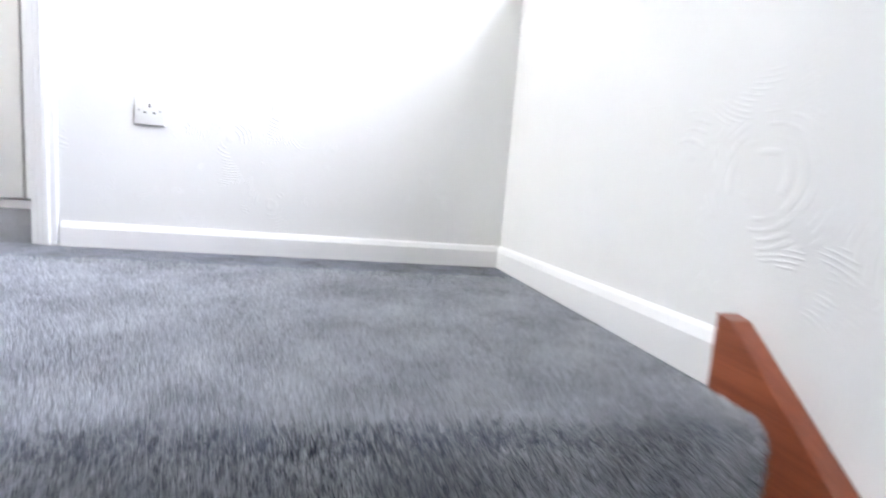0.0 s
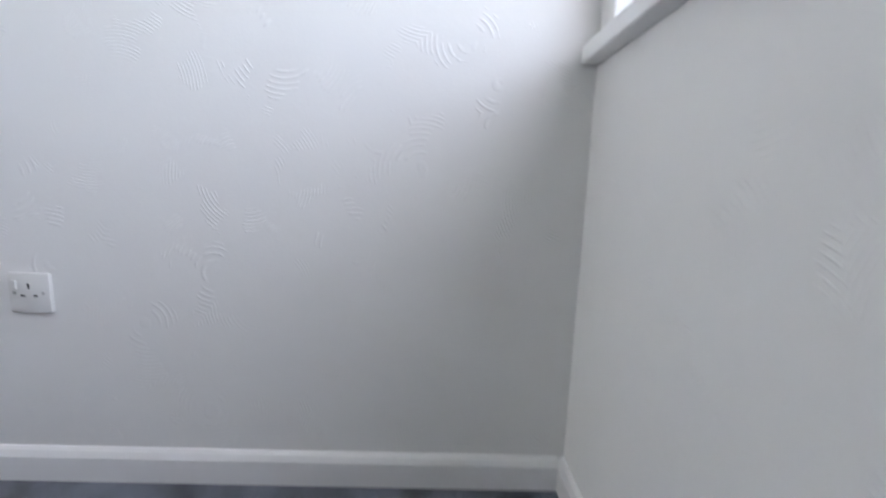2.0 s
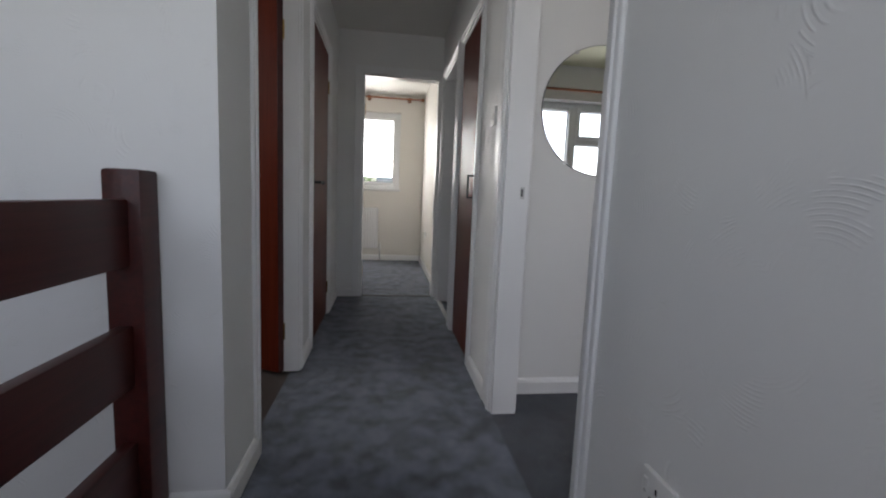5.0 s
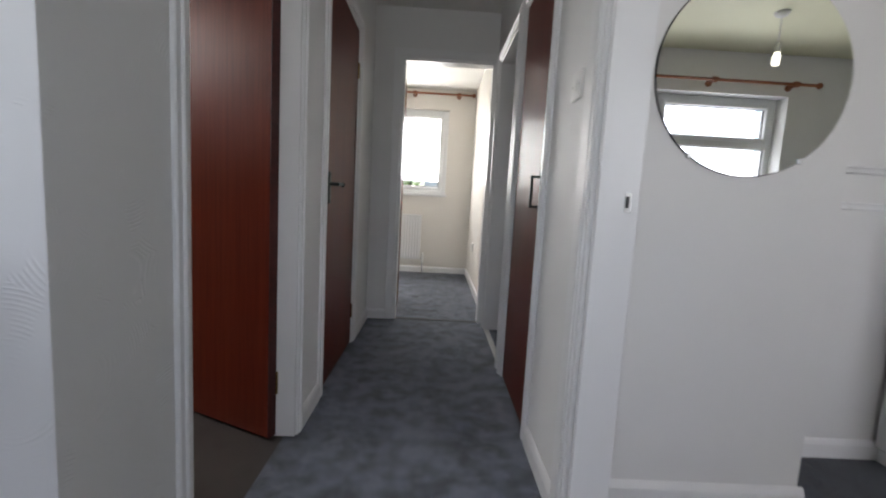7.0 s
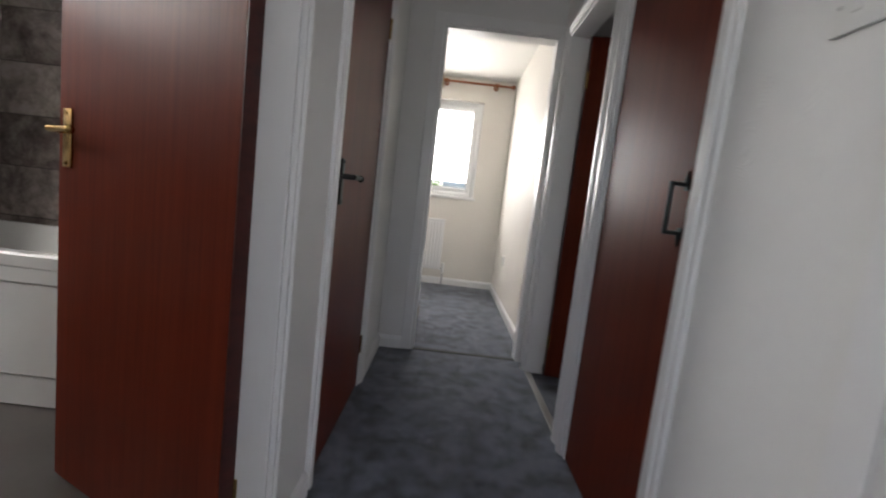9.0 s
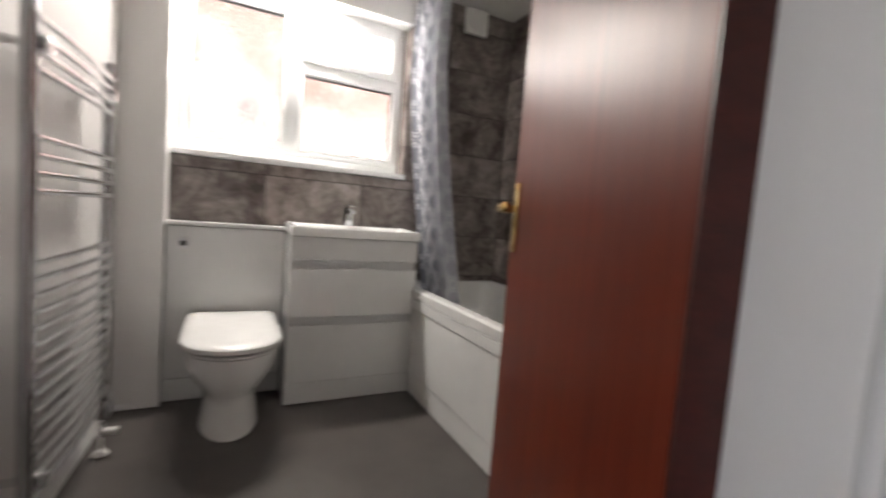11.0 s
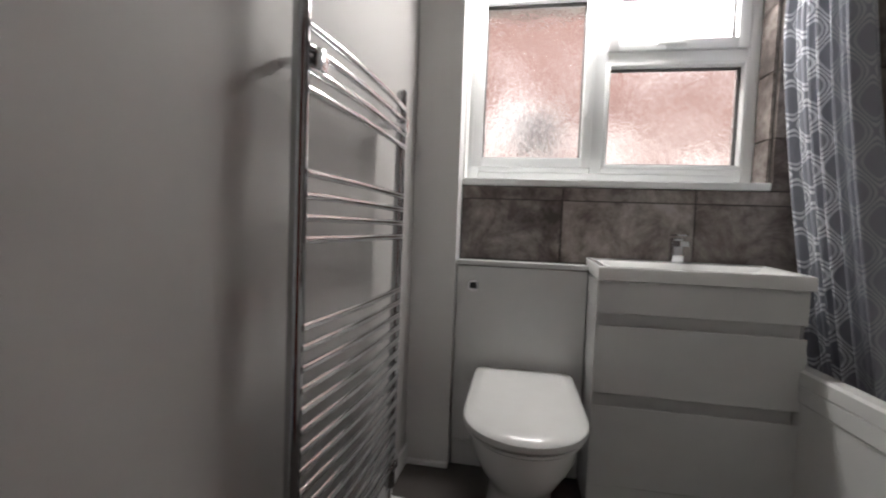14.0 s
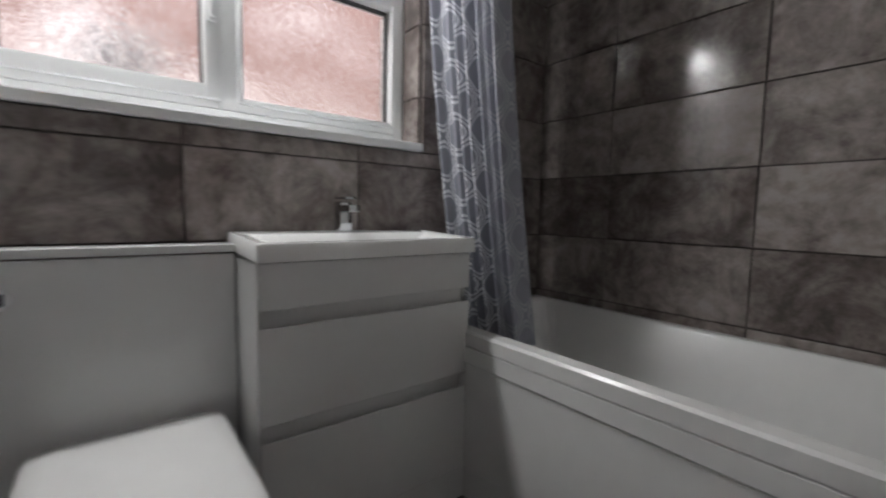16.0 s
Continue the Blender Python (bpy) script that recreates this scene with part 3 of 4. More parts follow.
def door_leaf(name, label, width, height=1.955, thick=0.038):
    """A flush leaf hung at the origin: it runs along +y from its hinge edge, with its faces at x = 0 and x = thick."""
    t = tagged(new(name), label, "door", kind="structure")
    leaf = part("leaf", boxed(0, thick, 0.003, width, 0.008, height, bevel=0.002, seg=1), M_DOOR, t)
    # added dark strip: brown edge with the shade of its unlit side painted in
    part("edge_lipping", boxed(0.0, thick, -0.0005, 0.0027, 0.008, height), M_BANISTER, leaf, "dark hinge edge with shade put into its colour")
    bm = bmesh.new()
    for z in (0.22, 1.72):
        rod(bm, (thick + 0.003, 0.0, z - 0.045), (thick + 0.003, 0.0, z + 0.045), 0.006, 10)
    part("hinge", bm, M_BRASS, t, "small brass butt hinges")
    return t


# bathroom door: hinged at the far jamb, swung well into the bathroom
d = door_leaf("door_1", "open flush mahogany-coloured bathroom door with a brass lever handle", 0.74)
lever_handle(d, (0.0, 0.685, 1.04), -1, -1, M_BRASS)
lever_handle(d, (0.038, 0.685, 1.04), 1, -1, M_BRASS)
d.matrix_basis = pose(-0.088, 2.857, 0, 0, 0, 64.5)
# cupboard door in the corridor, closed
d = door_leaf("door_2", "closed flush dark mahogany door with a black lever handle", 0.71)
lever_handle(d, (0.038, 0.655, 1.01), 1, -1, M_BLACK, (0.036, 0.15))
d.matrix_basis = pose(-0.004, 4.017, 0, 0, 0, 180)
for o in d.children_recursive:
    o.data.transform(Matrix.Diagonal((-1, 1, 1, 1)) @ Matrix.Translation((-0.038, 0, 0)))
    o.data.flip_normals()
# closed door with a pull handle
d = door_leaf("door_3", "closed flush dark mahogany cupboard door with a black pull handle", 0.572)
bm = bmesh.new()
for z, e in ((0.955, -1), (1.075, 1)):
    rod(bm, (0.0, 0.022, z), (-0.040, 0.022, z), 0.005, 10)
    box(bm, -0.004, 0.0, 0.011, 0.033, z - 0.014, z + 0.014, bevel=0.0015, seg=1)
    rod(bm, (-0.002, 0.022, z), (-0.003, 0.022, z + e * 0.034), 0.009, 10, 0.002)
rod(bm, (-0.040, 0.022, 0.95), (-0.040, 0.022, 1.08), 0.0055, 10)
part("pull_handle", bm, M_BLACK, d, "black iron D-shaped pull handle", True)
d.matrix_basis = pose(EAST + 0.004, 3.004, 0)
# open leaf in the last doorway, and the end bedroom's leaf folded back behind its wall
d = door_leaf("door_4", "open flush mahogany door standing inside a side room", 0.70)
lever_handle(d, (0.0, 0.64, 1.01), -1, -1, M_BLACK)
d.matrix_basis = pose(1.04, 4.462, 0, 0, 0, -97)
d = door_leaf("door_5", "flush mahogany door opened back into the end bedroom", 0.64)
d.matrix_basis = pose(0.19, 4.75, 0, 0, 0, 3)
d = door_leaf("door_6", "flush mahogany bedroom door opened back against the wall", 0.76)
d.matrix_basis = pose(1.075, 1.60, 0, 0, 0, -174)

# white wardrobe in the front bedroom
t = thing("wardrobe", "white wardrobe with a plain door on a low plinth", "wardrobe")
part("plinth", boxed(2.37, 2.9, 2.57, 2.90, 0.0, 0.05), M_TRIM, t)
part("carcass", boxed(2.372, 2.9, 2.56, 2.90, 0.056, 1.95, bevel=0.002, seg=1), M_TRIM, t)
part("door", boxed(2.352, 2.368, 2.605, 2.90, 0.062, 1.94, bevel=0.002, seg=1), M_UNIT, t)
part("stile", boxed(2.356, 2.371, 2.56, 2.594, 0.062, 1.94, bevel=0.002, seg=1), M_TRIM, t)
part("shadow_gap", boxed(2.3705, 2.3715, 2.592, 2.607, 0.058, 1.94), M_SLOT, t)
settle(t, (2.63, 2.73, 0.0))


# single tufts of pile where the landing carpet rolls over the top step
def pile(count, x0, x1, y0, y1):
    rng = np.random.default_rng(7)
    r = 0.024
    flat = x1 - x0
    arc = r * math.pi * 0.5 + 0.15
    s = rng.uniform(0, flat + arc, count)
    keep = rng.uniform(0, 1, count) < np.clip((s + 0.05) / (0.8 * flat), 0, 1)
    s = s[keep]
    count = len(s)
    y = rng.uniform(y0, y1, count)
    a = np.clip((s - flat) / r, 0, math.pi / 2)
    drop = np.clip(s - flat - r * math.pi / 2, 0, None)
    on = s < flat
    px_ = np.where(on, x1 - s, x0 - r * np.sin(a))
    pz = np.where(on, 0.0, -r + r * np.cos(a) - drop)
    nx, nz = np.where(on, 0.0, -np.sin(a)), np.where(on, 1.0, np.cos(a))
    h = rng.uniform(0.005, 0.009, count)
    w = rng.uniform(0.0005, 0.0008, count)
    th = rng.uniform(0, 2 * np.pi, count)
    lean = rng.normal(0, 0.0026, (count, 2))
    base = np.stack([px_, y, pz], 1)
    side = np.stack([np.cos(th) * nz * w, np.sin(th) * w, -np.cos(th) * nx * w], 1)
    tip = base + np.stack([nx * h + lean[:, 0] * nz, lean[:, 1], nz * h - lean[:, 0] * nx], 1)
    verts = np.stack([base - side, base + side, tip], 1).reshape(-1, 3)
    me = bpy.data.meshes.new("carpet_pile")
    me.from_pydata(verts.tolist(), [], np.arange(count * 3).reshape(-1, 3).tolist())
    me.materials.append(M_PILE)
    return tagged(new("carpet_pile", me), "blue-grey carpet pile on the edge of the landing", "carpet", kind="stuff")


pile(460000, -0.172, 0.70, SOUTH + 0.03, 1.5)

# ---- small fittings on the landing and corridor walls ----
def socket_plate(name, label, at, turn, slots=True):
    """A square plate built on the plane x = 0, facing -x, then turned about z."""
    t = thing(name, label, "socket" if slots else "switch")
    part("face_plate", boxed(-0.010, 0.0, -0.043, 0.043, -0.043, 0.043, bevel=0.004), M_PLASTIC, t, smooth=True)
    if slots:
        for y, z, w, h in ((0.0, 0.015, 0.0022, 0.0055), (-0.013, -0.006, 0.0042, 0.0018), (0.013, -0.006, 0.0042, 0.0018)):
            part("pin_slot", boxed(-0.0108, -0.009, y - w, y + w, z - h, z + h), M_SLOT, t)
        part("rocker_switch", boxed(-0.013, -0.009, 0.024, 0.034, 0.008, 0.027, bevel=0.0015), M_PLASTIC, t)
    else:
        part("rocker_switch", boxed(-0.0135, -0.009, -0.008, 0.008, -0.016, 0.016, bevel=0.002), M_PLASTIC, t)
    for y in (-0.03, 0.03):
        part("screw", rodded((-0.0095, y, 0), (-0.0112, y, 0), 0.0035, 10), M_STEEL, t)
    return placed(t, at, turn)


socket_plate("wall_socket", "white single power socket with a switch on the landing wall", (EAST, 1.268, 0.435), 0)
socket_plate("light_switch", "white light switch plate on the corridor wall", (EAST, 2.63, 1.33), 0, False)
socket_plate("wall_socket", "white power socket low on the end bedroom wall", (0.965, 6.2, 0.45), 0)
socket_plate("light_switch", "white light switch plate on the end bedroom wall", (0.965, 5.15, 1.32), 0, False)

t = thing("strike_plate", "small steel strike plate with a dark latch hole", "latch plate")
part("plate", boxed(0.998, 1.016, 2.3855, 2.3875, 0.955, 1.005, bevel=0.0008, seg=1), M_STEEL, t)
part("latch_hole", boxed(1.0, 1.009, 2.3845, 2.3878, 0.966, 0.996), M_SLOT, t)
settle(t, (1.0, 2.388, 0.985))

# ---- windows ----
def upvc_window(name, label, fixed, at, out, a, b, z0, z1, bars, pane_material, lights, depth=0.06, vent_material=None):
    """A plastic window in the plane fixed = at. bars: frame members (a, b, z0, z1); lights: panes (a, b, z0, z1, sash?)."""
    t = tagged(new(name), label, "window", kind="structure")

    def slab(lo, hi, za, zb, d0, d1, bevel=0.0):
        if fixed == "x":
            return boxed(at + d0, at + d1, lo, hi, za, zb, bevel=bevel)
        return boxed(lo, hi, at + d0, at + d1, za, zb, bevel=bevel)

    h = depth / 2
    for lo, hi, za, zb in ((a, a + 0.05, z0, z1), (b - 0.05, b, z0, z1), (a + 0.05, b - 0.05, z0, z0 + 0.05), (a + 0.05, b - 0.05, z1 - 0.05, z1), *bars):
        part("window_frame", slab(lo, hi, za, zb, -h, h, 0.005), M_UPVC, t, smooth=True)
    for lo, hi, za, zb, sash in lights:
        if sash:
            s = sash
            bm = bmesh.new()
            for l2, h2, a2, b2 in ((lo, lo + s, za, zb), (hi - s, hi, za, zb), (lo + s, hi - s, za, za + s), (lo + s, hi - s, zb - s, zb)):
                c = slab(l2, h2, a2, b2, -h - 0.004, h + 0.012, 0.006)
                me = bpy.data.meshes.new("sash")
                c.to_mesh(me)
                c.free()
                bm.from_mesh(me)
                bpy.data.meshes.remove(me)
            part("sash", bm, M_UPVC, t, smooth=True)
            lo, hi, za, zb = lo + s, hi - s, za + s, zb - s
        bm = bmesh.new()
        for l2, h2, a2, b2 in ((lo, lo + 0.006, za, zb), (hi - 0.006, hi, za, zb), (lo, hi, za, za + 0.006), (lo, hi, zb - 0.006, zb)):
            c = slab(l2, h2, a2, b2, -0.012, 0.012)
            me = bpy.data.meshes.new("gasket")
            c.to_mesh(me)
            c.free()
            bm.from_mesh(me)
            bpy.data.meshes.remove(me)
        part("gasket", bm, M_RUBBER, t, "thin dark glazing gasket")
        pane = part("pane", slab(lo, hi, za, zb, -0.004, 0.004), vent_material if vent_material and zb - za < 0.3 else pane_material, t)
        pane.visible_shadow = False
    return t


upvc_window("window_landing", "white plastic landing window above a deep sill", "y", -0.06, -1, -1.5, 0.86, 0.97, 2.2,
            [(-0.38, -0.32, 1.02, 2.15)], M_GLASS, [(-1.45, -0.38, 1.02, 2.15, 0.04), (-0.32, 0.81, 1.02, 2.15, 0)])
upvc_window("window_bedroom", "white plastic bedroom window with a top light", "y", -0.06, -1, 1.95, 3.52, 0.95, 2.02,
            [(2.42, 2.48, 1.0, 1.97), (2.48, 3.47, 1.58, 1.64)], M_GLASS, [(2.0, 2.42, 1.0, 1.97, 0.035), (2.48, 3.47, 1.64, 1.97, 0.035), (2.48, 3.47, 1.0, 1.58, 0)])
upvc_window("window_far_room", "white plastic casement window in the end bedroom", "y", 7.06, 1, -0.65, 0.63, 1.04, 2.12,
            [(-0.12, -0.06, 1.09, 2.07)], M_GLASS, [(-0.60, -0.12, 1.09, 2.07, 0), (-0.06, 0.58, 1.09, 2.07, 0.05)])
WX = -2.57
wb = upvc_window("window_bathroom", "white plastic bathroom window with three textured panes", "x", WX, -1, 2.30, 3.53, 1.25, 2.165,
                 [(2.855, 2.905, 1.30, 2.115), (2.905, 3.48, 1.785, 1.835), (2.35, 2.855, 1.30, 1.325), (2.905, 3.48, 1.30, 1.325)], M_FROST, [(2.322, 2.855, 1.325, 2.115, 0.043), (2.905, 3.475, 1.835, 2.125, 0.048), (2.905, 3.478, 1.325, 1.785, 0.017)], 0.07, M_VENT)
# fasteners of the bathroom window
bm = boxed(WX + 0.047, WX + 0.062, 2.822, 2.844, 1.55, 1.60, bevel=0.004)
box(bm, WX + 0.060, WX + 0.074, 2.826, 2.840, 1.56, 1.66, bevel=0.004)
part("window_handle", bm, M_UPVC, wb, "white lever fastener", True)
bm = boxed(WX + 0.047, WX + 0.060, 3.14, 3.20, 1.845, 1.865, bevel=0.004)
box(bm, WX + 0.058, WX + 0.072, 3.10, 3.22, 1.849, 1.861, bevel=0.004)
part("window_handle", bm, M_UPVC, wb, "white lever fastener", True)


def sill(x0, x1, y0, y1, z0, z1):
    return structure("window_sill", boxed(x0, x1, y0, y1, z0, z1, bevel=0.006), M_TRIM, "white gloss window sill board", "window sill")


sill(-1.62, EAST - 0.003, -0.03, SOUTH + 0.035, 0.938, 0.972)
sill(1.90, 3.57, -0.03, SOUTH + 0.03, 0.925, 0.955)
sill(-0.68, 0.65, 6.93, 7.05, 1.01, 1.042)
structure("window_sill", boxed(-2.54, BW + 0.022, 2.298, 3.53, 1.225, 1.256, bevel=0.005), M_UPVC, "white plastic sill board above the tiles", "window sill")
bm = bmesh.new()
box(bm, -2.60, BW + 0.002, 2.290, 2.301, 1.25, 2.165)
box(bm, -2.60, BW + 0.002, 2.296, 3.53, 2.163, 2.172)
structure("trim_window_reveal", bm, M_BATHWALL_LIT, "painted reveal of the bathroom window", "window reveal")
# painted wall above the bathroom window
structure("wall_above_window", boxed(BW - 0.002, BW + 0.004, 2.295, 3.54, 2.165, CEIL), M_BATHWALL_LIT, "pale painted strip above the bathroom window", "wall")


def curtain_pole(label, x0, x1, y, z, wall_y, brackets):
    t = thing("curtain_pole", label, "curtain pole")
    part("pole", rodded((x0, y, z), (x1, y, z), 0.013, 14), M_POLE, t, smooth=True)
    for x in (x0, x1):
        bm = bmesh.new()
        bmesh.ops.create_uvsphere(bm, u_segments=16, v_segments=10, radius=0.026, matrix=Matrix.Translation((x, y, z)))
        part("finial", bm, M_POLE, t, smooth=True)
    for x in brackets:
        bm = rodded((x, y, z - 0.01), (x, wall_y, z - 0.01), 0.012)
        rod(bm, (x - 0.02, y, z), (x + 0.02, y, z), 0.024, 16)
        rod(bm, (x, wall_y, z - 0.01), (x, wall_y + (0.012 if wall_y < y else -0.012), z - 0.01), 0.028, 16)
        part("bracket", bm, M_POLE, t, smooth=True)
    return settle(t, ((x0 + x1) / 2, wall_y, z))


curtain_pole("orange-brown wooden curtain pole above the end bedroom window", -0.9, 0.925, 6.87, 2.297, 6.96, (-0.72, 0.18, 0.74))
curtain_pole("orange-brown wooden curtain pole above the bedroom window", 1.7, 3.70, SOUTH + 0.09, 2.10, SOUTH, (1.85, 2.8, 3.5))

# round mirror with clips
t = thing("round_mirror", "frameless round wall mirror held by small clips", "mirror")
MX, MZ, MR = 1.437, 1.378, 0.295
bm = bmesh.new()
bmesh.ops.create_cone(bm, cap_ends=True, segments=96, radius1=MR, radius2=MR, depth=0.005, matrix=Matrix.Translation((MX, 2.589, MZ)) @ Matrix.Rotation(radians(90), 4, "X"))
part("mirror_glass", bm, M_MIRROR, t)
bm = bmesh.new()
bmesh.ops.create_cone(bm, cap_ends=True, segments=96, radius1=MR + 0.003, radius2=MR + 0.003, depth=0.003, matrix=Matrix.Translation((MX, 2.5925, MZ)) @ Matrix.Rotation(radians(90), 4, "X"))
part("backing", bm, M_SLOT, t, "dark mirror backing")
for deg in (60, 120, 235, 305):
    c, s = math.cos(radians(deg)), math.sin(radians(deg))
    part("clip", boxed(MX + c * MR - 0.008, MX + c * MR + 0.008, 2.582, 2.594, MZ + s * MR - 0.008, MZ + s * MR + 0.008, bevel=0.002), M_STEEL, t)
settle(t, (MX, 2.594, MZ))

# pendant lamp
t = thing("pendant_lamp", "bare bulb on a white cord hanging from the ceiling", "pendant lamp")
px, py = 2.80, 0.85
part("ceiling_rose", lathe(bmesh.new(), (px, py, CEIL - 0.006), [(0.045, 0.0), (0.045, -0.012), (0.03, -0.028), (0.008, -0.035)]), M_PLASTIC, t, smooth=True)
part("cord", rodded((px, py, CEIL - 0.03), (px, py, 2.18), 0.0045, 8), M_PLASTIC, t)
part("lamp_holder", lathe(bmesh.new(), (px, py, 2.10), [(0.018, 0.0), (0.018, 0.04), (0.012, 0.06), (0.005, 0.07)]), M_STEEL, t, smooth=True)
part("bulb", lathe(bmesh.new(), (px, py, 2.01), [(0.006, 0.0), (0.02, 0.004), (0.024, 0.015), (0.024, 0.06), (0.018, 0.09)]), M_BULB, t, "lit white glass bulb", True)
settle(t, (px, py, CEIL))

# panel radiator in the end bedroom
t = thing("panel_radiator", "white ribbed panel radiator under the bedroom window", "radiator")
bm = bmesh.new()
box(bm, -0.62, 0.34, 6.905, 6.925, 0.175, 0.76, bevel=0.008)
x = -0.58
while x < 0.30:
    part("rib", boxed(x, x + 0.02, 6.898, 6.908, 0.205, 0.73, bevel=0.004, seg=1), M_TRIM, t)
    x += 0.035
part("panel", bm, M_TRIM, t)
part("top_grille", boxed(-0.62, 0.34, 6.925, 6.955, 0.74, 0.765, bevel=0.003), M_TRIM, t)
part("valve", rodded((0.37, 6.92, 0.14), (0.37, 6.92, 0.26), 0.017), M_PLASTIC, t, smooth=True)
bm = rodded((0.37, 6.92, 0.0), (0.37, 6.92, 0.15), 0.0075)
rod(bm, (0.33, 6.92, 0.19), (0.37, 6.92, 0.19), 0.009)
part("pipe", bm, M_CHROME, t, smooth=True)
part("bracket", boxed(-0.4, -0.36, 6.925, 6.96, 0.25, 0.65), M_TRIM, t)
settle(t, (-0.14, 6.93, 0.0))

# ---- bathroom ----
# chrome ladder towel rail
def towel_rail():
    t = thing("towel_radiator", "tall chrome ladder towel radiator on the bathroom wall", "towel rail")
    xa, xb, y = 0.30, -0.30, 0.0
    wall_y = -0.085
    z0, z1 = 0.14, 1.465
    for x in (xa, xb):
        p = part("upright", rodded((x, y, z0), (x, y, z1), 0.017, 20), M_DARKCHROME, t, smooth=True)
        part("end_cap", rodded((x, y, z1), (x, y, z1 + 0.006), 0.013, 16), M_BARCHROME, p, smooth=True)
    rows = [1.41 - 0.041 * i for i in range(4)] + [1.127 - 0.044 * i for i in range(4)] + [0.82 - 0.0425 * i for i in range(15)]
    for z in rows:
        bm = bmesh.new()
        pts = []
        for i in range(13):
            s = i / 12
            pts.append(Vector((xa + (xb - xa) * s, y + 0.012 + 0.010 * math.sin(math.pi * s), z)))
        rings = [[(q.x, q.y + 0.0095 * math.cos(2 * math.pi * k / 10), q.z + 0.0095 * math.sin(2 * math.pi * k / 10)) for k in range(10)] for q in pts]
        part("bar", loft(bm, rings), M_BARCHROME, t, smooth=True)
    for x in (xa - 0.03, xb + 0.03):
        for z in (1.35, 0.245):
            b = part("wall_bracket", rodded((x, wall_y, z), (x, y + 0.02, z), 0.011, 14), M_BARCHROME, t, smooth=True)
            part("bracket_clip", boxed(x - 0.016, x + 0.016, y + 0.018, y + 0.034, z - 0.022, z + 0.022, bevel=0.005), M_BARCHROME, b, smooth=True)
    for x in (xa, xb):
        v = part("valve", rodded((x, y, 0.07), (x, y, 0.13), 0.013, 14), M_CHROME, t, smooth=True)
        part("valve_head", rodded((x, y, 0.09), (x, y + 0.055, 0.09), 0.014, 14), M_PLASTIC, v, "white valve cap", True)
        part("pipe", rodded((x, y, 0.0), (x, y, 0.08), 0.0075, 12), M_PLASTIC, v, "white pipe sleeve", True)
        part("pipe_collar", rodded((x, y, 0.0), (x, y, 0.012), 0.028, 18, 0.02), M_PLASTIC, v, "white pipe collar on the floor", True)
    return placed(t, (-1.575, 2.138, 0.0), -3.2)


towel_rail()
# skirting behind the towel rail follows the slightly skewed wall
bm = loft(bmesh.new(), [[(-2.28, 2.10, z0), (-0.2, 2.0, z0), (-0.2, 2.016, z0), (-2.28, 2.118, z0)] for z0 in (0.0, 0.075, 0.08)])
structure("baseboard", bm, M_TRIM, "white painted skirting board", "skirting board")


# back-to-wall toilet
def oval(cx, cy, lx, wy, z, n=32, square=0.0, back=None):
    pts = []
    for i in range(n):
        a = 2 * math.pi * i / n
        c, s = math.cos(a), math.sin(a)
        e = 1.0 - square
        x = cx + lx * math.copysign(abs(c) ** e, c)
        yy = cy + wy * math.copysign(abs(s) ** e, s)
        if back is not None:
            x = max(x, back)
        pts.append((x, yy, z))
    return pts


def dee(cy, half, back, front, z, corner=0.035):
    """A D-shaped outline: straight sides, a round front and small rounded corners at the back."""
    bend = front - 0.245
    pts = []
    for i in range(25):
        a = radians(-90 + 180 * i / 24)
        pts.append((bend + (front - bend) * max(math.cos(a), 0.0) ** 0.84, cy + half * math.sin(a), z))
    c = min(corner, half * 0.5)
    for st, sy in ((90, 1), (180, -1)):
        for k in range(5):
            q = radians(st + 90 * k / 4)
            pts.append((back + c + c * math.cos(q), cy + sy * (half - c) + c * math.sin(q), z))
    return pts


def toilet():
    t = thing("toilet", "white ceramic back-to-wall toilet with a closed lid", "toilet")
    cy, back = 2.597, -2.305
    rings = [oval(-2.07, cy, 0.25, 0.128, 0.0, back=back), oval(-2.07, cy, 0.248, 0.125, 0.02, back=back), oval(-2.08, cy, 0.24, 0.112, 0.14, back=back),
             oval(-2.07, cy, 0.255, 0.125, 0.19, back=back), oval(-2.03, cy, 0.30, 0.155, 0.25, back=back), oval(-2.015, cy, 0.33, 0.186, 0.32, back=back), oval(-2.01, cy, 0.335, 0.192, 0.37, back=back), oval(-2.01, cy, 0.335, 0.194, 0.395, back=back)]
    part("pan", loft(bmesh.new(), rings), M_CERAMIC, t, smooth=True)
    rings = [dee(cy, 0.183, -2.255, -1.672, 0.397), dee(cy, 0.190, -2.262, -1.662, 0.405), dee(cy, 0.190, -2.262, -1.662, 0.413)]
    part("seat", loft(bmesh.new(), rings), M_ACRYLIC, t, smooth=True)
    rings = [dee(cy, 0.191, -2.286, -1.660, 0.419), dee(cy, 0.198, -2.292, -1.650, 0.427), dee(cy, 0.197, -2.291, -1.652, 0.443), dee(cy, 0.188, -2.283, -1.664, 0.453), dee(cy, 0.150, -2.25, -1.71, 0.459), dee(cy, 0.06, -2.15, -1.85, 0.461)]
    part("lid", loft(bmesh.new(), rings), M_ACRYLIC, t, smooth=True)
    for dy in (-0.075, 0.075):
        part("seat_hinge", rodded((-2.296, cy + dy - 0.02, 0.425), (-2.296, cy + dy + 0.02, 0.425), 0.013, 14), M_CHROME, t, smooth=True)
    return settle(t, (-2.05, cy, 0.0))


toilet()


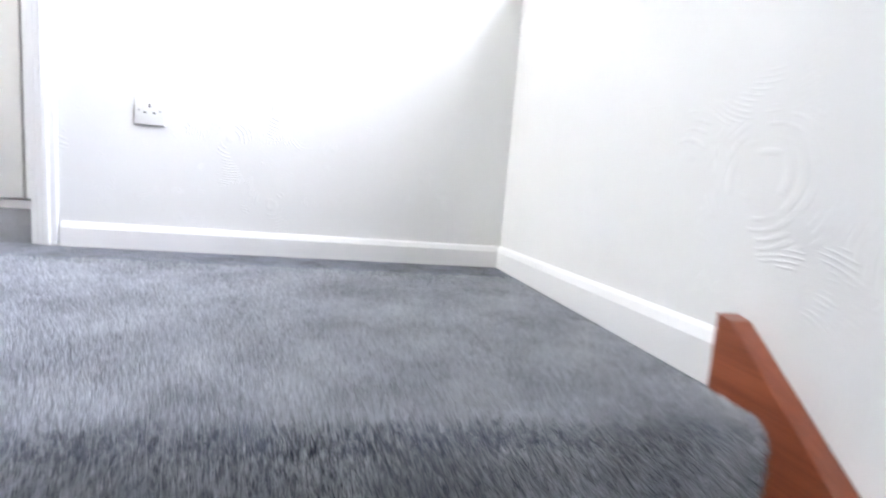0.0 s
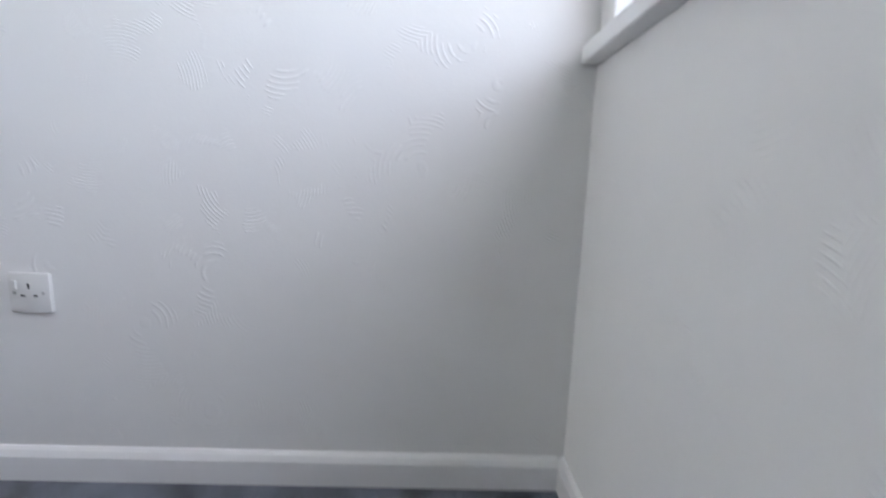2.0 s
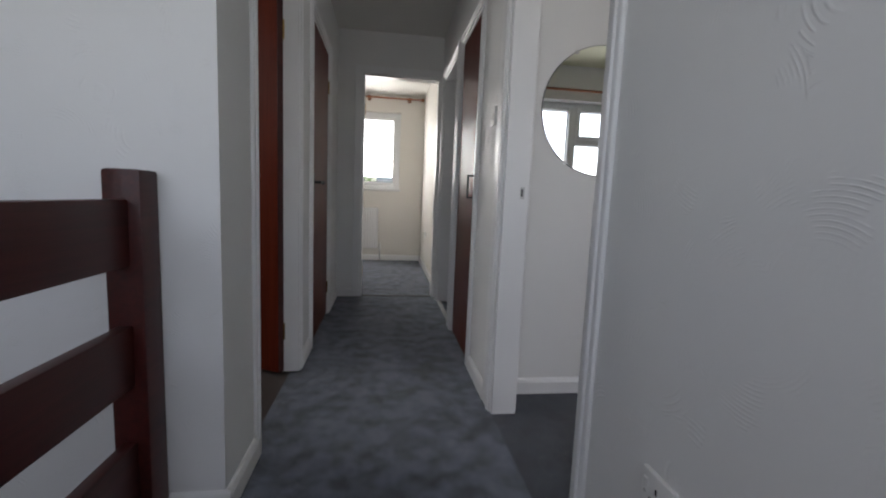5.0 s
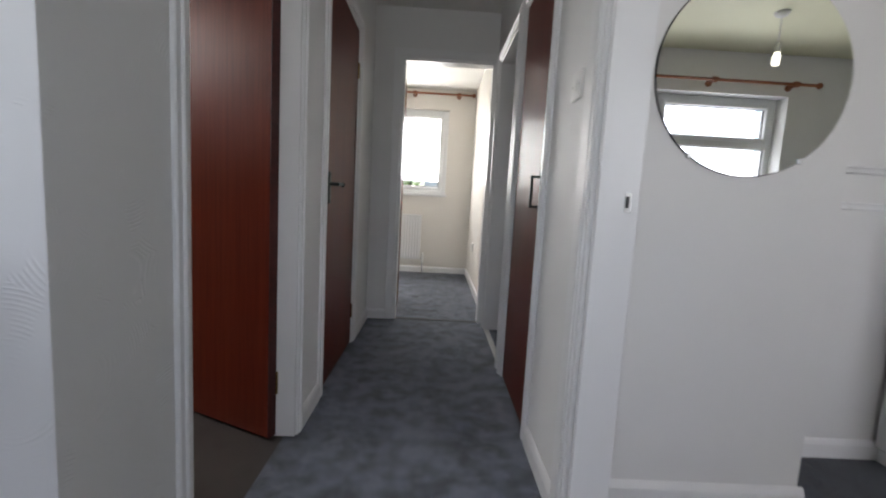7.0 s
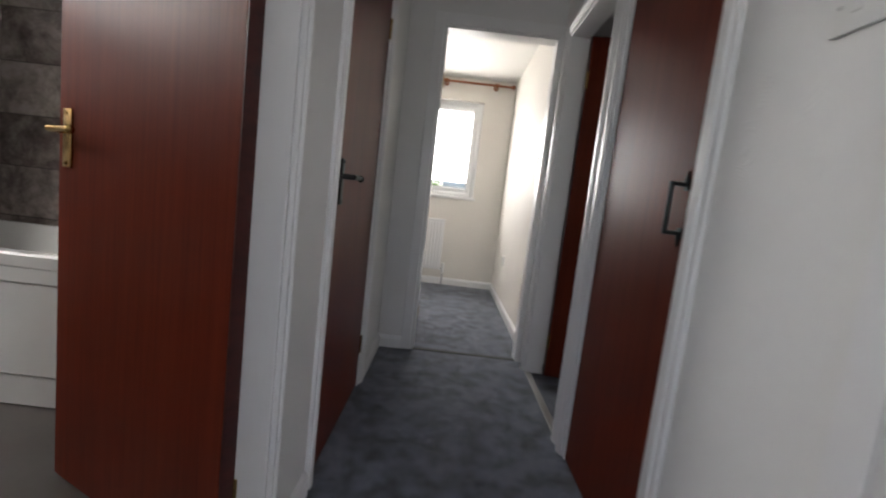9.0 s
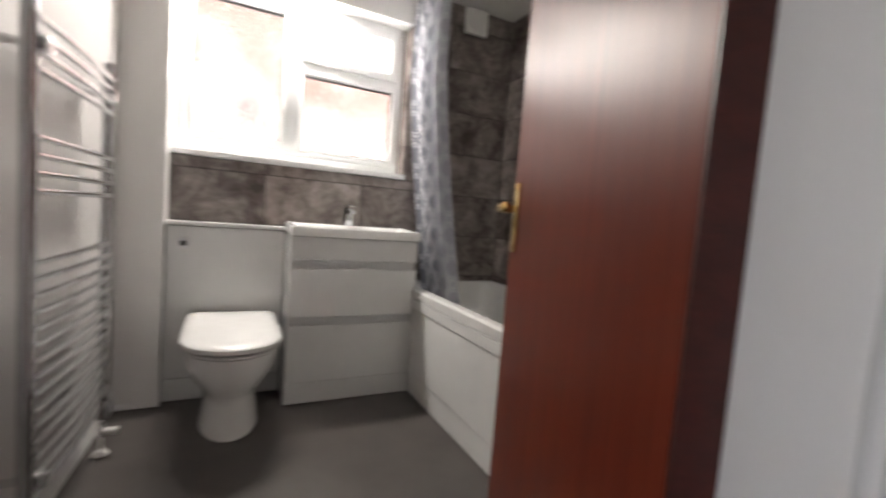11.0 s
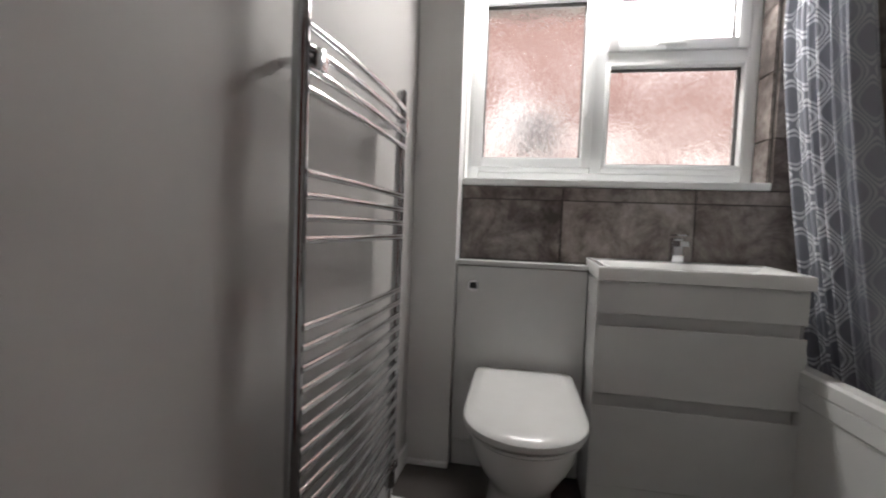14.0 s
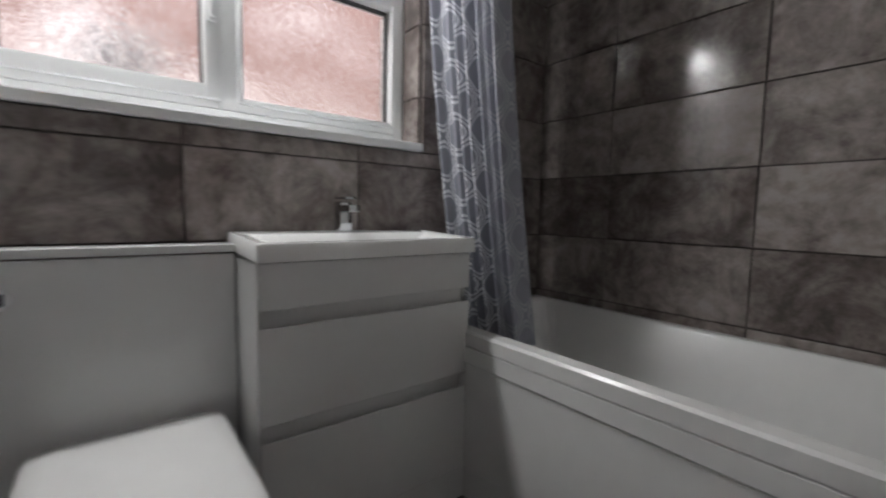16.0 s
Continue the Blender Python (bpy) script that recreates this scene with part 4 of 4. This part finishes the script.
def cistern_unit():
    t = thing("cistern_cabinet", "white gloss cistern cabinet with a chrome flush button behind the toilet", "cabinet")
    x = -2.31
    part("front_panel", boxed(x - 0.018, x, 2.300, 2.838, 0.115, 0.872, bevel=0.002, seg=1), M_UNIT, t)
    part("plinth", boxed(x - 0.020, x - 0.003, 2.300, 2.838, 0.0, 0.111, bevel=0.002, seg=1), M_UNIT, t)
    part("side_panel", boxed(BW + 0.012, x - 0.019, 2.298, 2.312, 0.0, 0.872), M_UNIT, t)
    part("top", boxed(BW + 0.012, x + 0.010, 2.297, 2.838, 0.876, 0.897, bevel=0.004), M_UNIT, t, smooth=True)
    b = part("flush_button", rodded((x, 2.372, 0.79), (x + 0.007, 2.372, 0.79), 0.025, 28), M_CHROME, t, "round chrome flush button", True)
    part("button_half", boxed(x + 0.006, x + 0.0095, 2.358, 2.386, 0.777, 0.803, bevel=0.002), M_SLOT, b, "dark square push button")
    return settle(t, (x, 2.57, 0.0))


cistern_unit()


def lipped_front(x, a, b, z0, z1, chamfer):
    """A drawer front whose top edge slopes back as a finger grip."""
    ring = [(x - 0.0215, z0), (x - 0.002, z0), (x, z0 + 0.002), (x, z1 - 0.002), (x - 0.0015, z1)] + [(x - 0.0215, z1 - chamfer)]
    return loft(bmesh.new(), [[(px, y, pz) for px, pz in ring] for y in (a, b)])


def vanity_unit():
    t = thing("vanity_cabinet", "white gloss two-drawer vanity cabinet standing on the floor", "cabinet")
    x, a, b = -2.105, 2.845, 3.522
    part("body", boxed(BW + 0.012, x - 0.036, a + 0.002, b - 0.002, 0.0, 0.862, bevel=0.001, seg=1), M_UNIT, t)
    part("side_panel", boxed(BW + 0.012, x - 0.002, a - 0.004, a + 0.0015, 0.0, 0.862, bevel=0.002, seg=1), M_UNIT, t)
    part("side_panel", boxed(BW + 0.012, x - 0.024, b - 0.0015, b + 0.004, 0.0, 0.862, bevel=0.002, seg=1), M_UNIT, t)
    part("plinth", boxed(x - 0.0355, x - 0.004, a + 0.002, b, 0.0, 0.107, bevel=0.001, seg=1), M_UNIT, t)
    for z0, z1 in ((0.11, 0.405), (0.45, 0.70)):
        d = part("drawer_front", lipped_front(x, a + 0.002, b, z0, z1, 0.016), M_UNIT, t)
        part("drawer_box", boxed(x - 0.0355, x - 0.022, a + 0.003, b - 0.003, z0, z1 - 0.018), M_UNIT, d)
    part("fascia", boxed(x - 0.0355, x, a + 0.002, b, 0.745, 0.862, bevel=0.003), M_UNIT, t)
    return settle(t, (x - 0.15, (a + b) / 2, 0.0))


vanity_unit()


def basin():
    t = thing("washbasin", "white ceramic inset washbasin on the vanity cabinet", "basin")
    x0, x1, a, b, z0, z1 = BW + 0.012, -2.085, 2.838, 3.53, 0.866, 0.913

    def rect(i0, i1, j0, j1, z, r=0.02, n=5):
        pts = []
        for cx, cy, st in ((i1 - r, j1 - r, 0), (i0 + r, j1 - r, 90), (i0 + r, j0 + r, 180), (i1 - r, j0 + r, 270)):
            for k in range(n):
                q = radians(st + 90 * k / (n - 1))
                qx = cx + r * math.cos(q)
                pts.append((qx, cy + r * math.sin(q), z + 0.014 * (x1 - qx) / (x1 - x0)))
        return pts

    rings = [rect(x0, x1, a, b, z0, 0.004), rect(x0, x1, a, b, z1 - 0.004, 0.006), rect(x0 + 0.003, x1 - 0.003, a + 0.003, b - 0.003, z1, 0.008),
             rect(x0 + 0.085, x1 - 0.022, a + 0.03, b - 0.03, z1 - 0.001, 0.02), rect(x0 + 0.09, x1 - 0.028, a + 0.045, b - 0.045, z1 - 0.012, 0.02),
             rect(x0 + 0.10, x1 - 0.06, a + 0.12, b - 0.12, z0 + 0.003, 0.03)]
    part("bowl", loft(bmesh.new(), rings), M_CERAMIC, t, smooth=True)
    part("waste", rodded((-2.24, 3.19, 0.866), (-2.24, 3.19, 0.872), 0.02, 20), M_CHROME, t)
    part("overflow", rodded((x0 + 0.083, 3.19, 0.893), (x0 + 0.093, 3.19, 0.889), 0.010, 16), M_SLOT, t, "small dark overflow hole")
    return settle(t, (-2.25, 3.19, z0))


basin()


def tap():
    t = thing("basin_tap", "square chrome mixer tap on the washbasin", "tap")
    x, y, z = BW + 0.055, 3.185, 0.923
    part("body", boxed(x - 0.022, x + 0.022, y - 0.022, y + 0.022, z, z + 0.10, bevel=0.004), M_DARKCHROME, t, smooth=True)
    part("spout", boxed(x, x + 0.085, y - 0.02, y + 0.02, z + 0.068, z + 0.09, bevel=0.004), M_DARKCHROME, t, smooth=True)
    part("lever", boxed(x - 0.025, x + 0.06, y - 0.02, y + 0.02, z + 0.108, z + 0.116, bevel=0.002), M_DARKCHROME, t, smooth=True)
    return settle(t, (x, y, z))


tap()


def bathtub():
    t = thing("bathtub", "white acrylic bath with a plain front panel under tiled walls", "bath")
    x0, x1, y0, y1, top = BW + 0.012, -0.725, 3.515, BN - 0.012, 0.598

    def rr(ix0, ix1, iy0, iy1, z, r, n=6):
        pts = []
        for cx, cy, st in ((ix1 - r, iy1 - r, 0), (ix0 + r, iy1 - r, 90), (ix0 + r, iy0 + r, 180), (ix1 - r, iy0 + r, 270)):
            for k in range(n):
                q = radians(st + 90 * k / (n - 1))
                pts.append((cx + r * math.cos(q), cy + r * math.sin(q), z))
        return pts

    rings = [rr(x0, x1, y0 - 0.006, y1, top - 0.05, 0.012), rr(x0, x1, y0 - 0.006, y1, top - 0.008, 0.014), rr(x0 + 0.008, x1 - 0.008, y0 + 0.002, y1 - 0.008, top, 0.016),
             rr(x0 + 0.045, x1 - 0.06, y0 + 0.05, y1 - 0.035, top, 0.10), rr(x0 + 0.055, x1 - 0.07, y0 + 0.06, y1 - 0.045, top - 0.012, 0.11),
             rr(x0 + 0.12, x1 - 0.12, y0 + 0.10, y1 - 0.085, 0.26, 0.12), rr(x0 + 0.17, x1 - 0.18, y0 + 0.14, y1 - 0.12, 0.185, 0.12), rr(x0 + 0.3, x1 - 0.3, y0 + 0.22, y1 - 0.2, 0.172, 0.1)]
    bm = loft(bmesh.new(), rings, cap=False)
    bm.verts.ensure_lookup_table()
    bm.faces.new(bm.verts[-len(rings[0]):])
    part("tub", bm, M_ACRYLIC, t, smooth=True)
    f = part("front_panel", boxed(x0, x1, y0, y0 + 0.012, 0.125, top - 0.052, bevel=0.002, seg=1), M_ACRYLIC, t)
    bm = bmesh.new()
    loft(bm, [[(x, y0 - d, z) for d, z in ((0.0, top - 0.115), (0.006, top - 0.108), (0.006, top - 0.056), (0.0, top - 0.053))] for x in (x0, x1)])
    part("panel_rib", bm, M_ACRYLIC, f, smooth=True)
    part("plinth", boxed(x0, x1, y0 + 0.006, y0 + 0.018, 0.0, 0.121, bevel=0.002, seg=1), M_ACRYLIC, t)
    part("waste", rodded((-1.0, 3.88, 0.172), (-1.0, 3.88, 0.178), 0.03, 20), M_CHROME, t)
    return settle(t, ((x0 + x1) / 2, 3.87, 0.0))


bathtub()


def shower_curtain():
    t = thing("shower_curtain", "grey shower curtain with a pale ogee lattice, drawn aside", "curtain")
    nu, nv = 150, 46
    xa, xb, ztop, zbot = -2.385, -2.02, 2.30, 0.52
    grid, length = [], 0.0
    prev = None
    us = []
    for i in range(nu + 1):
        s = i / nu
        ph = s * 2 * math.pi * 6.2
        x = xa + (xb - xa) * s
        y = 0.035 * math.sin(ph) + 0.012 * math.sin(2.3 * ph + 1)
        if prev:
            length += math.hypot(x - prev[0], y - prev[1])
        prev = (x, y)
        us.append(length)
    for j in range(nv + 1):
        w = j / nv
        row = []
        for i in range(nu + 1):
            s = i / nu
            ph = s * 2 * math.pi * 6.2 + 0.25 * math.sin(3 * w)
            sway = 0.19 * max(0.0, (w - 0.25) / 0.75) ** 1.3
            x = xa + (xb - xa) * s
            amp = 0.8 + 0.35 * w
            y = 3.545 + amp * (0.035 * math.sin(ph) + 0.012 * math.sin(2.3 * ph + 1)) + sway
            row.append((x, y, ztop + (zbot - ztop) * w))
        grid.append(row)
    # the last third of the curtain takes the cloth with painted-in shade
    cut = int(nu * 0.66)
    for name, lo, hi, material in (("cloth", 0, cut, M_CURTAIN), ("liner", cut, nu, M_CURTAIN_SHADED)):
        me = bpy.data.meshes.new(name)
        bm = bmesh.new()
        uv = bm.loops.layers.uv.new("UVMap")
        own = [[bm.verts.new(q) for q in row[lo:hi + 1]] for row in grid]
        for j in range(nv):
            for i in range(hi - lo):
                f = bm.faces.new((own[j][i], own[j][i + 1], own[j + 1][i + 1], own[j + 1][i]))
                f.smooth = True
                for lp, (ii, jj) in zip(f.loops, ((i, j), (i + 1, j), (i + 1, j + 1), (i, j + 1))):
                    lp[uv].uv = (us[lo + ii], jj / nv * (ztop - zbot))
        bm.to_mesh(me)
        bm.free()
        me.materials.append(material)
        cloth = new(name, me)
        cloth.parent = t
        sol = cloth.modifiers.new("thickness", "SOLIDIFY")
        sol.thickness = 0.0015
    for i in range(7):
        x = xa + 0.02 + (xb - xa - 0.04) * i / 6
        bm = bmesh.new()
        ring = []
        for k in range(16):
            a = 2 * math.pi * k / 16
            ring.append([(x + 0.002 * math.cos(2 * math.pi * q / 6), 3.545 + (0.017 + 0.002 * math.sin(2 * math.pi * q / 6)) * math.cos(a), 2.312 + (0.017 + 0.002 * math.sin(2 * math.pi * q / 6)) * math.sin(a)) for q in range(6)])
        part("ring", loft(bm, ring + [ring[0]], False), M_CHROME, t, smooth=True)
    return settle(t, (-2.2, 3.6, 0.6))


shower_curtain()
t = thing("curtain_rail", "white shower curtain rail between the walls", "curtain rail")
part("rail", rodded((BW, 3.545, 2.322), (-0.72, 3.545, 2.322), 0.0125, 14), M_PLASTIC, t, smooth=True)
for x, s in ((BW, 1), (-0.72, -1)):
    part("end_flange", rodded((x + s * 0.009, 3.545, 2.322), (x + s * 0.022, 3.545, 2.322), 0.028, 18), M_PLASTIC, t, smooth=True)
settle(t, (-1.57, 3.545, 2.322))

t = thing("extractor_fan", "square white extractor fan with a round cover on the tiled wall", "fan")
fx, fy, fz = BW + 0.012, 3.945, 2.28
part("housing", boxed(fx, fx + 0.03, fy - 0.08, fy + 0.08, fz - 0.08, fz + 0.08, bevel=0.008), M_PLASTIC, t, smooth=True)
part("cover", rodded((fx + 0.03, fy, fz), (fx + 0.04, fy, fz), 0.055, 32, 0.048), M_PLASTIC, t, smooth=True)
settle(t, (fx, fy, fz))

# ---- outside ----
structure("ground", boxed(-150, 150, -150, 150, -2.95, -2.85), M_GROUND, "flat grassy ground round the house", "ground")
n = thing("neighbour_house", "red brick house side wall seen through the bathroom window", "house")
part("wall", boxed(-9.0, -5.2, -3.0, 8.5, -2.85, 4.6), M_BRICK, n)
bm = bmesh.new()
loft(bm, [[(-9.3, y, 4.6), (-5.0, y, 4.6), (-7.1, y, 6.4)] for y in (-3.3, 8.8)])
part("roof", bm, M_ROOF, n)
w = part("window", boxed(-5.25, -5.17, 2.45, 2.95, 1.82, 2.32, bevel=0.01), M_UPVC, n)
part("pane", boxed(-5.172, -5.16, 2.49, 2.91, 1.86, 2.28), M_DULLPANE, w)
settle(n, (-7.1, 2.7, -2.85))
h = thing("hedge", "bright green leafy hedge in the garden outside the bedroom", "hedge")
rng = random.Random(4)
bm = bmesh.new()
for i in range(6000):
    c = Vector((rng.uniform(-4.5, 0.1), rng.uniform(13.0, 14.2), -2.85 + 4.4 * rng.random() ** 0.6 + 0.15 * math.sin(i)))
    m = Matrix.Translation(c) @ Euler((rng.uniform(0, 6), rng.uniform(0, 6), rng.uniform(0, 6))).to_matrix().to_4x4()
    s = rng.uniform(0.06, 0.12)
    bm.faces.new([bm.verts.new(m @ Vector(p)) for p in ((-s, 0, 0), (0, -s * 0.5, 0.02), (s, 0, 0), (0, s * 0.5, 0.02))])
part("foliage", bm, M_LEAF, h)
part("trunk", rodded((-1.9, 13.6, -2.85), (-1.9, 13.6, 0.3), 0.12, 10, 0.05), M_BANISTER, h)
settle(h, (-1.9, 13.6, -2.85))


# white boarded house across the garden
b = thing("boarded_house", "white weatherboarded house across the back garden", "house")
wall_part = part("wall", boxed(0.1, 7.0, 16.03, 21.0, -2.85, 2.12), M_UPVC, b, "white painted side wall")
for i in range(20):
    z = -0.88 + i * 0.15
    ring = [(16.03, z), (15.985, z), (15.985, z + 0.012), (16.012, z + 0.15), (16.03, z + 0.15)]
    part("weatherboard", loft(bmesh.new(), [[(x, y, zz) for y, zz in ring] for x in (0.1, 7.0)]), M_UPVC, wall_part)
part("roof", loft(bmesh.new(), [[(x, 15.8, 2.12), (x, 21.2, 2.12), (x, 21.2, 2.22), (x, 15.8, 2.18)] for x in (-0.1, 7.2)]), M_UPVC, b, "pale flat roof edge")
settle(b, (3.5, 18.5, -2.85))

# ---- wall tiles, each a piece of its own ----
TW, TH, GAP = 0.53, 0.268, 0.004


def tile_mesh(w, h, axis):
    """A thin tile with eased edges, its back on the wall plane and its lower left corner at the origin."""
    bm = bmesh.new()
    d, e = 0.010, 0.002
    if axis == "x":
        loops = [[(0, 0, 0), (0, w, 0), (0, w, h), (0, 0, h)], [(d - e, 0, 0), (d - e, w, 0), (d - e, w, h), (d - e, 0, h)], [(d, e, e), (d, w - e, e), (d, w - e, h - e), (d, e, h - e)]]
    else:
        loops = [[(0, 0, 0), (w, 0, 0), (w, 0, h), (0, 0, h)], [(0, e - d, 0), (w, e - d, 0), (w, e - d, h), (0, e - d, h)], [(e, -d, e), (w - e, -d, e), (w - e, -d, h - e), (e, -d, h - e)]]
    loft(bm, loops)
    bmesh.ops.recalc_face_normals(bm, faces=bm.faces)
    me = bpy.data.meshes.new("tile")
    bm.to_mesh(me)
    bm.free()
    me.materials.append(M_TILE)
    return me


tile_cache = {}


def lay(parent, axis, a, z, w, h, plane):
    key = (axis, round(w, 3), round(h, 3))
    if key not in tile_cache:
        tile_cache[key] = tile_mesh(w - GAP, h - GAP, axis)
    ob = new("tile", tile_cache[key])
    ob.parent = parent
    ob.location = (plane, a, z) if axis == "x" else (a, plane, z)


def tile_field(parent, axis, plane, joints, rows, holes=()):
    for a, b in zip(joints, joints[1:]):
        for z0, z1 in zip(rows, rows[1:]):
            pieces = [(a, b, z0, z1)]
            for h0, h1, hz0, hz1 in holes:
                nxt = []
                for p0, p1, q0, q1 in pieces:
                    if p1 <= h0 or p0 >= h1 or q1 <= hz0 or q0 >= hz1:
                        nxt.append((p0, p1, q0, q1))
                        continue
                    nxt += [r for r in ((p0, p1, q0, hz0), (p0, p1, hz1, q1), (p0, h0, max(q0, hz0), min(q1, hz1)), (h1, p1, max(q0, hz0), min(q1, hz1))) if r[1] - r[0] > 0.012 and r[3] - r[2] > 0.012]
                pieces = nxt
            for p0, p1, q0, q1 in pieces:
                lay(parent, axis, p0, q0, p1 - p0, q1 - q0, plane)


ROWS = [0.0, 0.095, 0.363, 0.631, 0.899, 1.167, 1.435, 1.703, 1.971, 2.239, CEIL]
tile_field(wall_bath, "x", BW, [2.298, 2.735, 3.265, 3.795, BN], ROWS, [(2.29, 3.535, 1.225, 2.5)])
tile_field(wall_bath_n, "y", BN, [BW + 0.011, -2.04, -1.51, -0.98, -0.72], ROWS)
# tiled cheek of the window
for z0, z1 in ((1.256, 1.435), (1.435, 1.703), (1.703, 1.971), (1.971, 2.163)):
    me = tile_mesh(0.13, z1 - z0 - GAP, "y")
    ob = new("tile", me)
    ob.parent = wall_bath
    ob.location = (BW - 0.135, 3.53, z0)
